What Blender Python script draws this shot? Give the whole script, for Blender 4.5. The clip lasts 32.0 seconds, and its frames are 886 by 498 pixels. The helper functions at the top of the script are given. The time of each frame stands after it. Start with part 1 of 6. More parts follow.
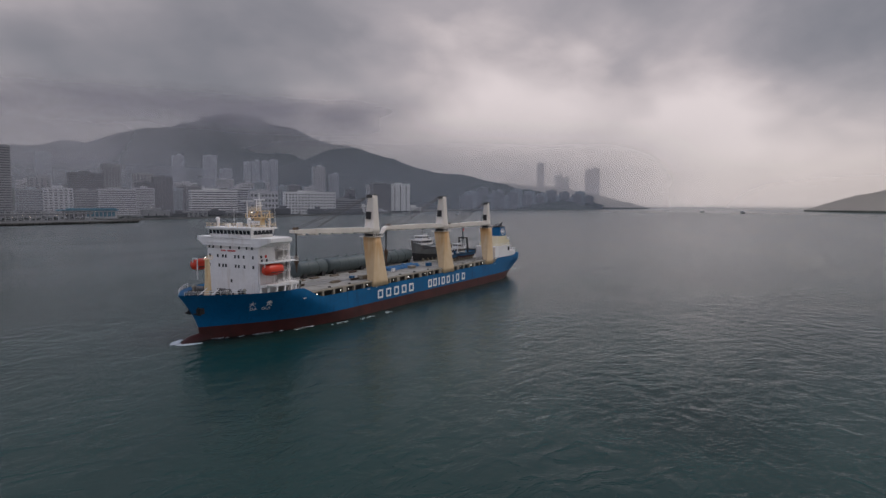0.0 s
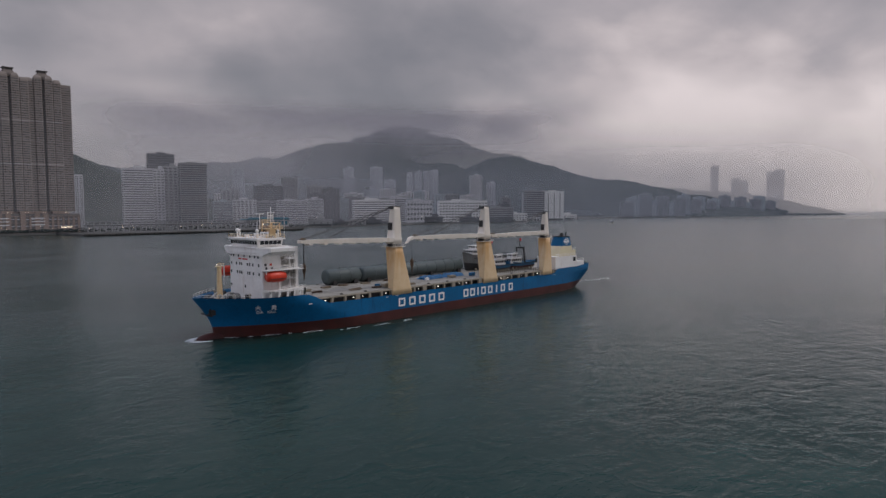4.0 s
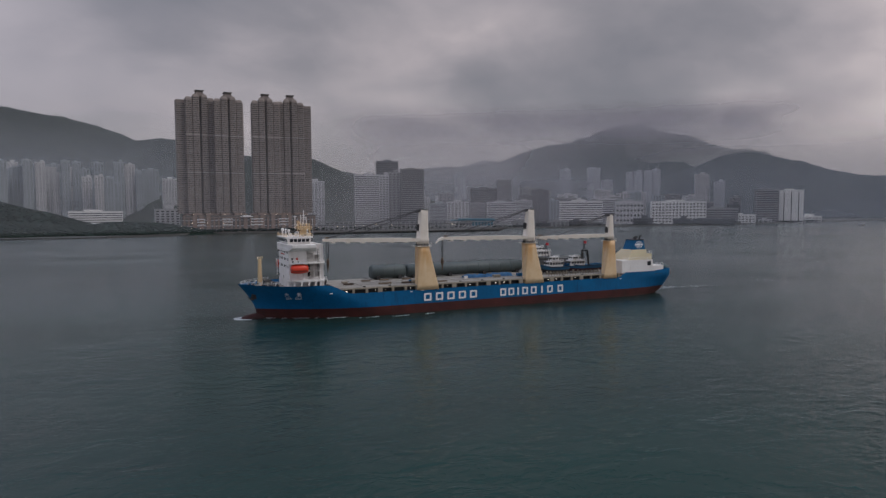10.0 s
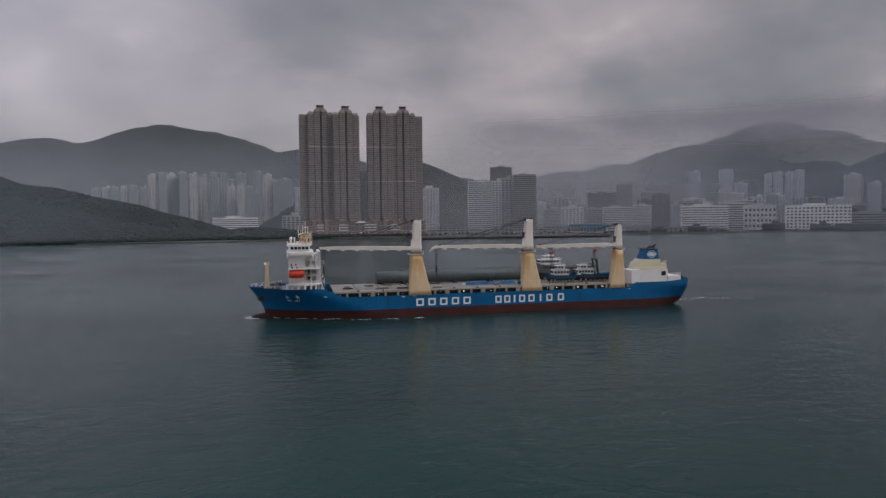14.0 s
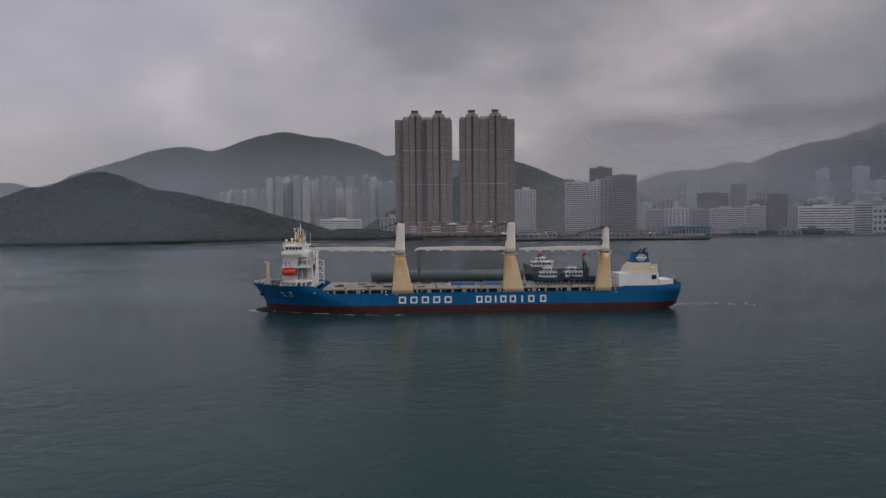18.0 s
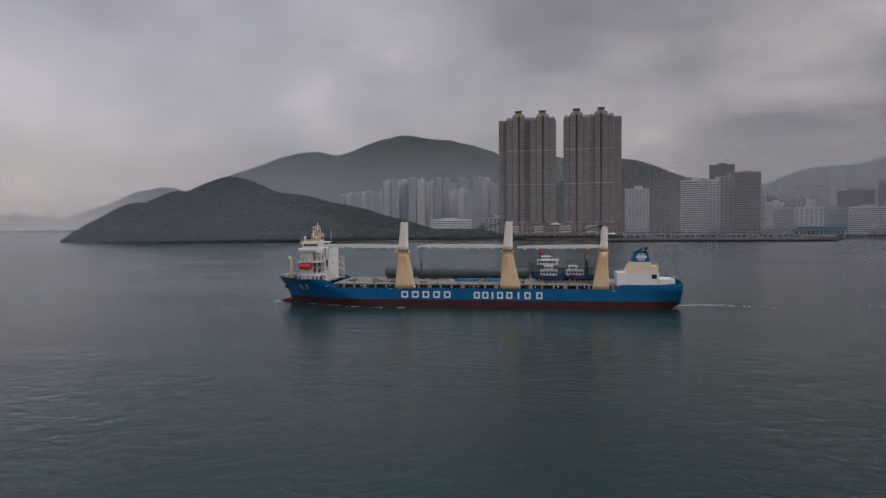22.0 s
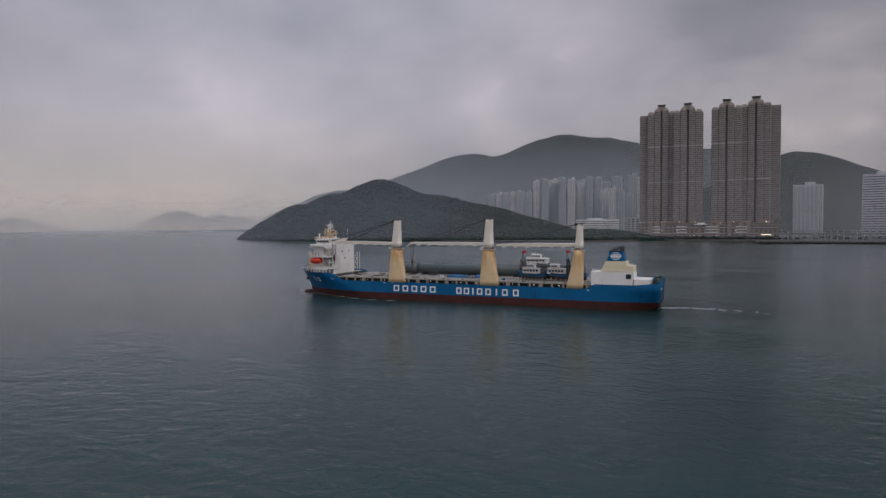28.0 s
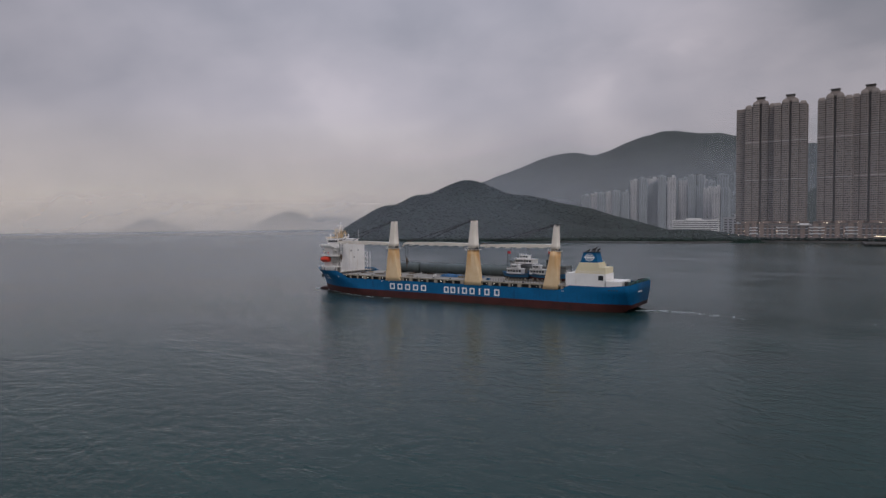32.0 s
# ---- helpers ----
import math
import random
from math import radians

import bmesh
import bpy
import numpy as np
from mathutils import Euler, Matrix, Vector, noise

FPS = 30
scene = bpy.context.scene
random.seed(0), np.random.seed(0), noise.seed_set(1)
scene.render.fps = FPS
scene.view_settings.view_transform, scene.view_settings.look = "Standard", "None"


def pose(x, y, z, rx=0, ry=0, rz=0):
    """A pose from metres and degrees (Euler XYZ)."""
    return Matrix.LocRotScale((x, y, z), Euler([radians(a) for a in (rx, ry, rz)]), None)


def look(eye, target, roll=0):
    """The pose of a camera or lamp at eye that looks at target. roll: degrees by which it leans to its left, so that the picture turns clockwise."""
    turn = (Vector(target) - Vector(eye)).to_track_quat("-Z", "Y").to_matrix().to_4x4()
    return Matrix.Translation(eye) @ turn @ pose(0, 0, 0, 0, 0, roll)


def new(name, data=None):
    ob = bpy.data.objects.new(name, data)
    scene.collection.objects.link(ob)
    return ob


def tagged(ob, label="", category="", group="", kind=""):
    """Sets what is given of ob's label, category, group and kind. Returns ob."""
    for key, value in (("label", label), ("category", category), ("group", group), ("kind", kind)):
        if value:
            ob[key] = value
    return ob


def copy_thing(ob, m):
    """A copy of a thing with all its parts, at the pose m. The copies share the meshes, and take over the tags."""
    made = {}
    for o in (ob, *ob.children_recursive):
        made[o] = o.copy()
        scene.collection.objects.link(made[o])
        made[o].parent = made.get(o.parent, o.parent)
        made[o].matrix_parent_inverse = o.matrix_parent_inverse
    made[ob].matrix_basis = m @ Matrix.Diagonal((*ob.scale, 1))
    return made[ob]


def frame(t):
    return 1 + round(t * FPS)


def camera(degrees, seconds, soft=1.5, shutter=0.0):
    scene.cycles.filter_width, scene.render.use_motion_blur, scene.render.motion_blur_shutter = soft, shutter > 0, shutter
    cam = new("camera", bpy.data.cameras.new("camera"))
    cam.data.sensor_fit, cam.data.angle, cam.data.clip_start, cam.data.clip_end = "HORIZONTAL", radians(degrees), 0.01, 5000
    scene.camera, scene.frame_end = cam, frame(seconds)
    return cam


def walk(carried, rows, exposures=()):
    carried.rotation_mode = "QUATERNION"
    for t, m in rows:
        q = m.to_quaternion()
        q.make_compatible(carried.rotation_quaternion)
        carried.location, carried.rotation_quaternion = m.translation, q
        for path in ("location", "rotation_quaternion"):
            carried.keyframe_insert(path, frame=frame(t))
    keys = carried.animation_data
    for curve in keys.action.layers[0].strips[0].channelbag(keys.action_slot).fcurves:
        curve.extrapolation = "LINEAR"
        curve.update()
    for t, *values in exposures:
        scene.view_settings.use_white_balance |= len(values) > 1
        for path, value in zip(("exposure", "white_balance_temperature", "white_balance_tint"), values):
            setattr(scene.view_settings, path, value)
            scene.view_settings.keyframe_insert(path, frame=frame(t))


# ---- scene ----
cam = camera(70.499, 32.0, soft=1.4)

# seconds, eye x y z, heading to the left of +y, pitch, roll
PATH = [
    (0.0, -143.66, -119.10, 33.15, -60.912, -4.302, 0.300),
    (0.5, -142.39, -123.85, 33.18, -59.042, -4.144, 0.200),
    (1.0, -141.05, -128.65, 33.28, -57.022, -4.321, 0.110),
    (1.5, -139.51, -133.44, 33.47, -55.095, -4.450, 0.030),
    (2.0, -137.61, -138.07, 33.72, -53.216, -4.299, -0.050),
    (2.5, -135.29, -142.50, 33.98, -51.335, -3.963, -0.101),
    (3.0, -132.71, -146.85, 34.17, -49.485, -3.740, -0.157),
    (3.5, -130.02, -151.20, 34.26, -47.599, -3.690, -0.186),
    (5.5, -120.10, -167.58, 33.91, -40.154, -3.480, -0.170),
    (6.0, -118.03, -171.95, 33.90, -38.283, -3.477, -0.156),
    (6.5, -115.79, -176.30, 33.89, -36.401, -3.453, -0.157),
    (7.0, -113.29, -180.57, 33.93, -34.526, -3.475, -0.180),
    (7.5, -110.62, -184.76, 34.00, -32.722, -3.482, -0.213),
    (8.0, -107.81, -188.91, 34.07, -31.142, -3.462, -0.240),
    (8.5, -104.84, -193.01, 34.14, -29.573, -3.465, -0.257),
    (9.0, -101.71, -197.06, 34.22, -28.019, -3.450, -0.265),
    (9.5, -98.41, -200.99, 34.34, -26.447, -3.453, -0.273),
    (10.0, -94.89, -204.73, 34.51, -24.854, -3.453, -0.289),
    (10.5, -91.16, -208.28, 34.72, -23.279, -3.464, -0.312),
    (11.0, -87.24, -211.69, 34.92, -21.676, -3.468, -0.337),
    (11.5, -83.18, -214.97, 35.05, -20.116, -3.472, -0.360),
    (12.0, -79.05, -218.23, 35.16, -18.620, -3.318, -0.385),
    (12.5, -74.91, -221.54, 35.33, -17.138, -3.092, -0.415),
    (13.0, -70.70, -224.74, 35.56, -15.673, -3.002, -0.444),
    (13.5, -66.31, -227.67, 35.79, -14.298, -2.974, -0.463),
    (14.0, -61.75, -230.35, 36.00, -13.027, -2.937, -0.474),
    (14.5, -57.13, -232.86, 36.22, -11.737, -2.932, -0.482),
    (16.5, -38.29, -242.59, 36.41, -6.251, -2.822, -0.439),
    (17.0, -33.46, -244.84, 36.41, -4.914, -2.794, -0.450),
    (17.5, -28.56, -246.95, 36.36, -3.698, -2.757, -0.461),
    (18.0, -23.59, -248.92, 36.27, -2.655, -2.727, -0.474),
    (18.5, -18.59, -250.83, 36.17, -1.681, -2.686, -0.484),
    (19.0, -13.55, -252.58, 36.10, -0.678, -2.679, -0.480),
    (19.5, -8.48, -254.09, 36.01, 0.424, -2.671, -0.470),
    (20.0, -3.35, -255.45, 35.90, 1.740, -2.660, -0.482),
    (20.5, 1.82, -256.73, 35.75, 3.410, -2.619, -0.518),
    (21.0, 6.99, -257.82, 35.60, 5.266, -2.597, -0.543),
    (21.5, 12.15, -258.58, 35.46, 7.085, -2.596, -0.538),
    (22.0, 17.34, -259.00, 35.33, 8.748, -2.588, -0.520),
    (22.5, 22.58, -259.20, 35.17, 10.141, -2.560, -0.514),
    (23.0, 27.91, -259.30, 35.01, 11.446, -2.534, -0.524),
    (23.5, 33.26, -259.29, 34.89, 12.675, -2.509, -0.536),
    (24.0, 38.55, -258.99, 34.79, 13.854, -2.528, -0.543),
    (24.5, 43.80, -258.37, 34.65, 15.042, -2.490, -0.547),
    (25.0, 49.05, -257.62, 34.50, 16.261, -2.472, -0.541),
    (25.5, 54.31, -256.90, 34.40, 17.506, -2.476, -0.520),
    (27.5, 74.81, -251.92, 34.06, 22.772, -2.445, -0.487),
    (28.0, 79.96, -250.34, 33.89, 24.128, -2.419, -0.502),
    (28.5, 85.09, -248.82, 33.73, 25.432, -2.377, -0.510),
    (29.0, 90.16, -247.22, 33.60, 26.693, -2.344, -0.509),
    (29.5, 95.15, -245.45, 33.53, 27.944, -2.318, -0.498),
    (30.0, 100.12, -243.64, 33.54, 29.156, -2.291, -0.479),
    (30.5, 105.10, -241.82, 33.62, 30.329, -2.311, -0.472),
    (31.0, 109.99, -239.76, 33.73, 31.502, -2.313, -0.485),
    (31.5, 114.68, -237.29, 33.80, 32.727, -2.354, -0.501),
    (32.0, 119.20, -234.55, 33.77, 33.782, -2.306, -0.506),
]


def aim(x, y, z, yaw, pitch, roll):
    ahead = Vector((-math.sin(radians(yaw)) * math.cos(radians(pitch)), math.cos(radians(yaw)) * math.cos(radians(pitch)), math.sin(radians(pitch))))
    return look((x, y, z), Vector((x, y, z)) + ahead, roll)


SPEED = 2.0  # the ship's way through the water, m/s, towards -x


def ship_x(t):
    return -SPEED * (t - 16.0)


walk(cam, [(r[0], aim(*r[1:])) for r in PATH], [(0.0, 0.16), (32.0, 0.16)])

# ---- world and sun ----
world = bpy.data.worlds.new("overcast_sky")
scene.world = world
world.use_nodes = True


class Nodes:
    """A little shorthand for node trees."""

    def __init__(self, tree):
        self.tree = tree
        tree.nodes.clear()

    def add(self, kind, **values):
        n = self.tree.nodes.new(kind)
        for key, value in values.items():
            if key in n.inputs:
                n.inputs[key].default_value = value
        return n

    def link(self, a, b):
        self.tree.links.new(a, b)

    def put(self, value, socket):
        if isinstance(value, bpy.types.NodeSocket):
            self.tree.links.new(value, socket)
        elif value is not None:
            socket.default_value = value

    def math(self, op, a, b=None, c=None, clamp=False):
        n = self.tree.nodes.new("ShaderNodeMath")
        n.operation, n.use_clamp = op, clamp
        for i, v in enumerate((a, b, c)):
            self.put(v, n.inputs[i])
        return n.outputs[0]

    def vmath(self, op, a, b=None):
        n = self.tree.nodes.new("ShaderNodeVectorMath")
        n.operation = op
        self.put(a, n.inputs[0])
        self.put(b, n.inputs[1])
        return n.outputs["Value"] if op == "DOT_PRODUCT" else n.outputs[0]

    def noise(self, vector, scale, detail=4.0, rough=0.55, distort=0.0):
        n = self.tree.nodes.new("ShaderNodeTexNoise")
        self.put(vector, n.inputs["Vector"])
        n.inputs["Scale"].default_value = scale
        n.inputs["Detail"].default_value = detail
        n.inputs["Roughness"].default_value = rough
        n.inputs["Distortion"].default_value = distort
        return n.outputs[0]

    def ramp(self, fac, *stops):
        n = self.tree.nodes.new("ShaderNodeValToRGB")
        while len(n.color_ramp.elements) < len(stops):
            n.color_ramp.elements.new(0.5)
        for e, (at, col) in zip(n.color_ramp.elements, stops):
            e.position = at
            e.color = (*col, 1) if len(col) == 3 else col
        self.put(fac, n.inputs[0])
        return n.outputs[0]

    def mix(self, fac, a, b, blend="MIX"):
        n = self.tree.nodes.new("ShaderNodeMix")
        n.data_type, n.blend_type = "RGBA", blend
        for v, i in ((fac, 0), (a, 6), (b, 7)):
            if isinstance(v, tuple) and len(v) == 3:
                v = (*v, 1)
            self.put(v, n.inputs[i])
        return n.outputs[2]

    def span(self, value, a, b, c=0.0, d=1.0):
        n = self.tree.nodes.new("ShaderNodeMapRange")
        n.interpolation_type = "SMOOTHSTEP"
        self.put(value, n.inputs[0])
        for i, v in enumerate((a, b, c, d)):
            n.inputs[i + 1].default_value = v
        return n.outputs[0]

    def mapping(self, vector, scale=(1, 1, 1), rot=(0, 0, 0), loc=(0, 0, 0)):
        n = self.tree.nodes.new("ShaderNodeMapping")
        self.put(vector, n.inputs[0])
        n.inputs["Scale"].default_value = scale
        n.inputs["Rotation"].default_value = rot
        n.inputs["Location"].default_value = loc
        return n.outputs[0]


SUN_TURN, SUN_HEIGHT = radians(128), radians(52)


def sky_nodes():
    k = Nodes(world.node_tree)
    way = k.add("ShaderNodeTexCoord").outputs["Generated"]
    part_ = k.add("ShaderNodeSeparateXYZ")
    k.link(way, part_.inputs[0])
    x, y, z = part_.outputs
    up = k.math("MAXIMUM", z, 0.0)
    lift = k.math("ADD", up, 0.42)
    flat = k.add("ShaderNodeCombineXYZ")
    k.link(k.math("DIVIDE", x, lift), flat.inputs[0])
    k.link(k.math("DIVIDE", y, lift), flat.inputs[1])
    deck = flat.outputs[0]
    big = k.noise(k.mapping(deck, (1, 1, 1), (0, 0, 0.5), (3.1, 0.4, 0)), 1.55, 4.0, 0.45, 0.3)
    fine = k.noise(k.mapping(deck, (1, 1.15, 1), (0, 0, -0.6), (1.7, 5.0, 0)), 4.2, 6.0, 0.52, 0.25)
    mixv = k.math("ADD", k.math("MULTIPLY", big, 0.62), k.math("MULTIPLY", fine, 0.26))
    # ragged lower cloud with firmer edges
    rag = k.noise(k.mapping(deck, (1, 1.3, 1), (0, 0, 0.9), (7.3, 2.2, 0)), 2.3, 6.0, 0.5, 0.35)
    mixv = k.math("SUBTRACT", mixv, k.math("MULTIPLY", k.math("SUBTRACT", k.span(rag, 0.42, 0.64), 0.42), 0.045))

    def area(turn, height, wide, strength):
        """Soft patch of thinner or thicker cloud about one direction."""
        c = math.cos(radians(height))
        d = k.vmath("DOT_PRODUCT", way, (math.sin(radians(turn)) * c, math.cos(radians(turn)) * c, math.sin(radians(height))))
        return k.math("MULTIPLY", k.span(d, math.cos(radians(wide)), 1.0), strength)

    glow = area(80, 10, 32, 1.0)
    dusk = area(-55, 3, 34, 1.0)
    # breaks in the cloud lie low over the horizon; overhead it is even
    low_sky = k.span(up, 0.15, 0.36, 1.0, 0.0)
    tone = k.math("ADD", 0.44, k.math("MULTIPLY", k.math("SUBTRACT", mixv, 0.40), k.math("MULTIPLY", k.span(up, 0.22, 0.55, 1.0, 0.35), k.math("SUBTRACT", 1.0, area(-50, 12, 62, 0.5)))))
    for patch in (area(80, 3, 24, 0.21), area(61, 9, 16, 0.10), area(75, 13, 10, -0.13), area(92, 17, 12, -0.08), area(32, 18, 30, -0.06), area(15, 7, 13, 0.09), area(-40, 16, 50, 0.105)):
        tone = k.math("ADD", tone, k.math("MULTIPLY", patch, low_sky))
    col = k.ramp(tone, (0.28, (0.165, 0.156, 0.171)), (0.43, (0.234, 0.218, 0.236)), (0.57, (0.349, 0.320, 0.342)), (0.76, (0.615, 0.56, 0.575)))
    # thick cloud is bluish, thin cloud pinkish
    col = k.mix(1.0, col, k.ramp(tone, (0.34, (0.955, 1.0, 1.03)), (0.62, (1.025, 0.995, 0.975))), "MULTIPLY")
    # cooler, thinner cloud in the west
    col = k.mix(area(-45, 24, 60, 1.0), col, k.mix(1.0, col, (0.955, 0.997, 1.07), "MULTIPLY"))
    # hazy, slightly warm strip above the sea
    low = k.span(up, 0.02, 0.19, 1.0, 0.0)
    haze = k.mix(glow, (0.335, 0.292, 0.282), (0.61, 0.54, 0.53))
    haze = k.mix(dusk, haze, (0.60, 0.50, 0.42))
    col = k.mix(k.math("MULTIPLY", low, k.span(up, 0.015, 0.09, 0.86, 0.60)), col, haze)
    under = k.span(z, -0.012, 0.001, 1.0, 0.0)
    col = k.mix(k.math("MULTIPLY", under, 0.75), col, (0.15, 0.155, 0.175))
    # an overcast sky is lightest overhead
    zen = k.span(up, 0.36, 0.95, 1.0, 2.5)
    bright = k.vmath("SCALE", col, None)
    bright.node.inputs["Scale"].default_value = 1.0
    k.link(zen, bright.node.inputs["Scale"])
    # thinner, lighter cloud high in the west
    west = k.vmath("SCALE", bright, None)
    k.link(k.math("ADD", 1.0, area(-38, 44, 42, 0.55)), west.node.inputs["Scale"])
    bright = west
    tint = k.mix(k.span(up, 0.25, 0.8), (1.0, 1.0, 1.0), (0.89, 0.99, 1.12))
    bright = k.mix(1.0, bright, tint, "MULTIPLY")
    nish = k.add("ShaderNodeTexSky")
    nish.sky_type, nish.sun_disc = "NISHITA", False
    nish.sun_elevation, nish.sun_rotation = SUN_HEIGHT, SUN_TURN
    bg1 = k.add("ShaderNodeBackground", Strength=1.0)
    k.link(bright, bg1.inputs["Color"])
    bg2 = k.add("ShaderNodeBackground", Strength=0.004)
    k.link(nish.outputs[0], bg2.inputs["Color"])
    both = k.add("ShaderNodeAddShader")
    k.link(bg1.outputs[0], both.inputs[0])
    k.link(bg2.outputs[0], both.inputs[1])
    out = k.add("ShaderNodeOutputWorld")
    k.link(both.outputs[0], out.inputs[0])


sky_nodes()
sun = new("sun", bpy.data.lights.new("sun", "SUN"))
sun.data.energy, sun.data.angle, sun.data.color = 0.8, radians(20), (1.0, 0.94, 0.87)
sun.matrix_world = look((0, 0, 0), (-math.sin(SUN_TURN) * math.cos(SUN_HEIGHT), -math.cos(SUN_TURN) * math.cos(SUN_HEIGHT), -math.sin(SUN_HEIGHT)))

# ---- materials ----


def paint(name, col, rough=0.6, var=0.12, scale=0.15, fine=2.0, bump=0.0, metal=0.0, stain=None, streak=0.0, island=0.0, spec=0.4):
    """Painted or mineral surface: two scales of tone, optional stain colour that runs down, fine relief."""
    mat = bpy.data.materials.new(name)
    mat.use_nodes = True
    k = Nodes(mat.node_tree)
    co = k.add("ShaderNodeTexCoord").outputs["Object"]
    b = k.add("ShaderNodeBsdfPrincipled", Roughness=rough, Metallic=metal)
    b.inputs["Specular IOR Level"].default_value = spec
    n1, n2 = k.noise(co, scale, 4.0), k.noise(co, fine, 3.0)
    t = k.math("ADD", k.math("MULTIPLY", n1, 0.65), k.math("MULTIPLY", n2, 0.35))
    if island:
        t = k.math("ADD", t, k.math("MULTIPLY", k.math("SUBTRACT", k.add("ShaderNodeNewGeometry").outputs["Random Per Island"], 0.5), island))
    dark, light = [c * (1 - 2.2 * var) for c in col], [min(1, c * (1 + 2.2 * var)) for c in col]
    c = k.ramp(t, (0.25, dark), (0.75, light))
    if stain:
        s = k.noise(k.mapping(co, (1, 1, 0.12)), 0.9, 5.0, 0.62)
        c = k.mix(k.math("MULTIPLY", k.span(s, 0.52, 0.74), streak), c, stain)
    k.link(c, b.inputs["Base Color"])
    r = k.math("ADD", k.math("MULTIPLY", n2, 0.25), rough - 0.12, clamp=True)
    k.link(r, b.inputs["Roughness"])
    if bump:
        bm_ = k.add("ShaderNodeBump", Strength=0.5, Distance=bump)
        k.link(n2, bm_.inputs["Height"])
        k.link(bm_.outputs[0], b.inputs["Normal"])
    out = k.add("ShaderNodeOutputMaterial")
    k.link(b.outputs[0], out.inputs[0])
    return mat


def glow_mat(name, col, strength):
    mat = bpy.data.materials.new(name)
    mat.use_nodes = True
    k = Nodes(mat.node_tree)
    e = k.add("ShaderNodeEmission", Strength=strength)
    e.inputs["Color"].default_value = (*col, 1)
    k.link(e.outputs[0], k.add("ShaderNodeOutputMaterial").inputs[0])
    return mat


def sea_mat():
    """Harbour water: teal body, rippled gloss that never becomes a full mirror since the wave faces hide one another."""
    mat = bpy.data.materials.new("sea_water")
    mat.use_nodes = True
    k = Nodes(mat.node_tree)
    co = k.add("ShaderNodeTexCoord").outputs["Object"]
    patch = k.noise(k.mapping(co, (1, 2.2, 1), (0, 0, 0.3)), 0.006, 4.0, 0.6, 0.6)
    body = k.add("ShaderNodeBsdfDiffuse")
    k.link(k.ramp(patch, (0.35, (0.003, 0.025, 0.023)), (0.65, (0.005, 0.036, 0.032))), body.inputs["Color"])
    swell = k.noise(k.mapping(co, (1, 1.8, 1), (0, 0, 0.5)), 0.035, 3.0, 0.5)
    chop = k.noise(k.mapping(co, (1, 1.5, 1), (0, 0, 0.9)), 0.135, 5.0, 0.54, 0.4)
    crest = k.math("SUBTRACT", 1.0, k.math("ABSOLUTE", k.math("SUBTRACT", k.math("MULTIPLY", chop, 2.0), 1.0)))
    rip = k.noise(k.mapping(co, (1, 1.5, 1), (0, 0, 0.2)), 0.70, 4.0, 0.62)
    gust = k.span(k.noise(k.mapping(co, (1, 2.0, 1), (0, 0, 0.4)), 0.010, 4.0, 0.6, 0.8), 0.34, 0.62, 0.30, 1.0)
    h = k.math("ADD", k.math("MULTIPLY", swell, 0.6), k.math("MULTIPLY", k.math("MULTIPLY", crest, k.math("ADD", k.math("MULTIPLY", gust, 0.6), 0.4)), 1.15))
    h = k.math("ADD", h, k.math("MULTIPLY", k.math("MULTIPLY", rip, gust), 0.17))
    bp = k.add("ShaderNodeBump", Strength=1.0, Distance=0.33)
    k.link(h, bp.inputs["Height"])
    gloss = k.add("ShaderNodeBsdfGlossy")
    k.link(k.math("ADD", k.math("MULTIPLY", gust, 0.08), 0.155), gloss.inputs["Roughness"])
    for n in (body, gloss):
        k.link(bp.outputs[0], n.inputs["Normal"])
    fres = k.add("ShaderNodeFresnel", IOR=1.33)
    k.link(bp.outputs[0], fres.inputs["Normal"])
    both = k.add("ShaderNodeMixShader")
    k.link(k.math("MINIMUM", k.math("MULTIPLY", fres.outputs[0], 0.98), 0.64), both.inputs[0])
    k.link(body.outputs[0], both.inputs[1])
    k.link(gloss.outputs[0], both.inputs[2])
    k.link(both.outputs[0], k.add("ShaderNodeOutputMaterial").inputs[0])
    return mat


def foliage_mat(name, a, b_, scale):
    mat = bpy.data.materials.new(name)
    mat.use_nodes = True
    k = Nodes(mat.node_tree)
    co = k.add("ShaderNodeTexCoord").outputs["Object"]
    b = k.add("ShaderNodeBsdfPrincipled", Roughness=0.9)
    b.inputs["Specular IOR Level"].default_value = 0.15
    t = k.math("ADD", k.math("MULTIPLY", k.noise(co, scale, 5.0, 0.6), 0.6), k.math("MULTIPLY", k.noise(co, scale * 9, 4.0, 0.65), 0.4))
    t = k.math("ADD", t, k.math("MULTIPLY", k.math("SUBTRACT", k.add("ShaderNodeNewGeometry").outputs["Random Per Island"], 0.5), 0.06))
    k.link(k.ramp(t, (0.36, a), (0.64, b_)), b.inputs["Base Color"])
    bp = k.add("ShaderNodeBump", Strength=0.3, Distance=1.2)
    k.link(k.noise(co, scale * 9, 2.0, 0.5), bp.inputs["Height"])
    k.link(bp.outputs[0], b.inputs["Normal"])
    k.link(b.outputs[0], k.add("ShaderNodeOutputMaterial").inputs[0])
    return mat


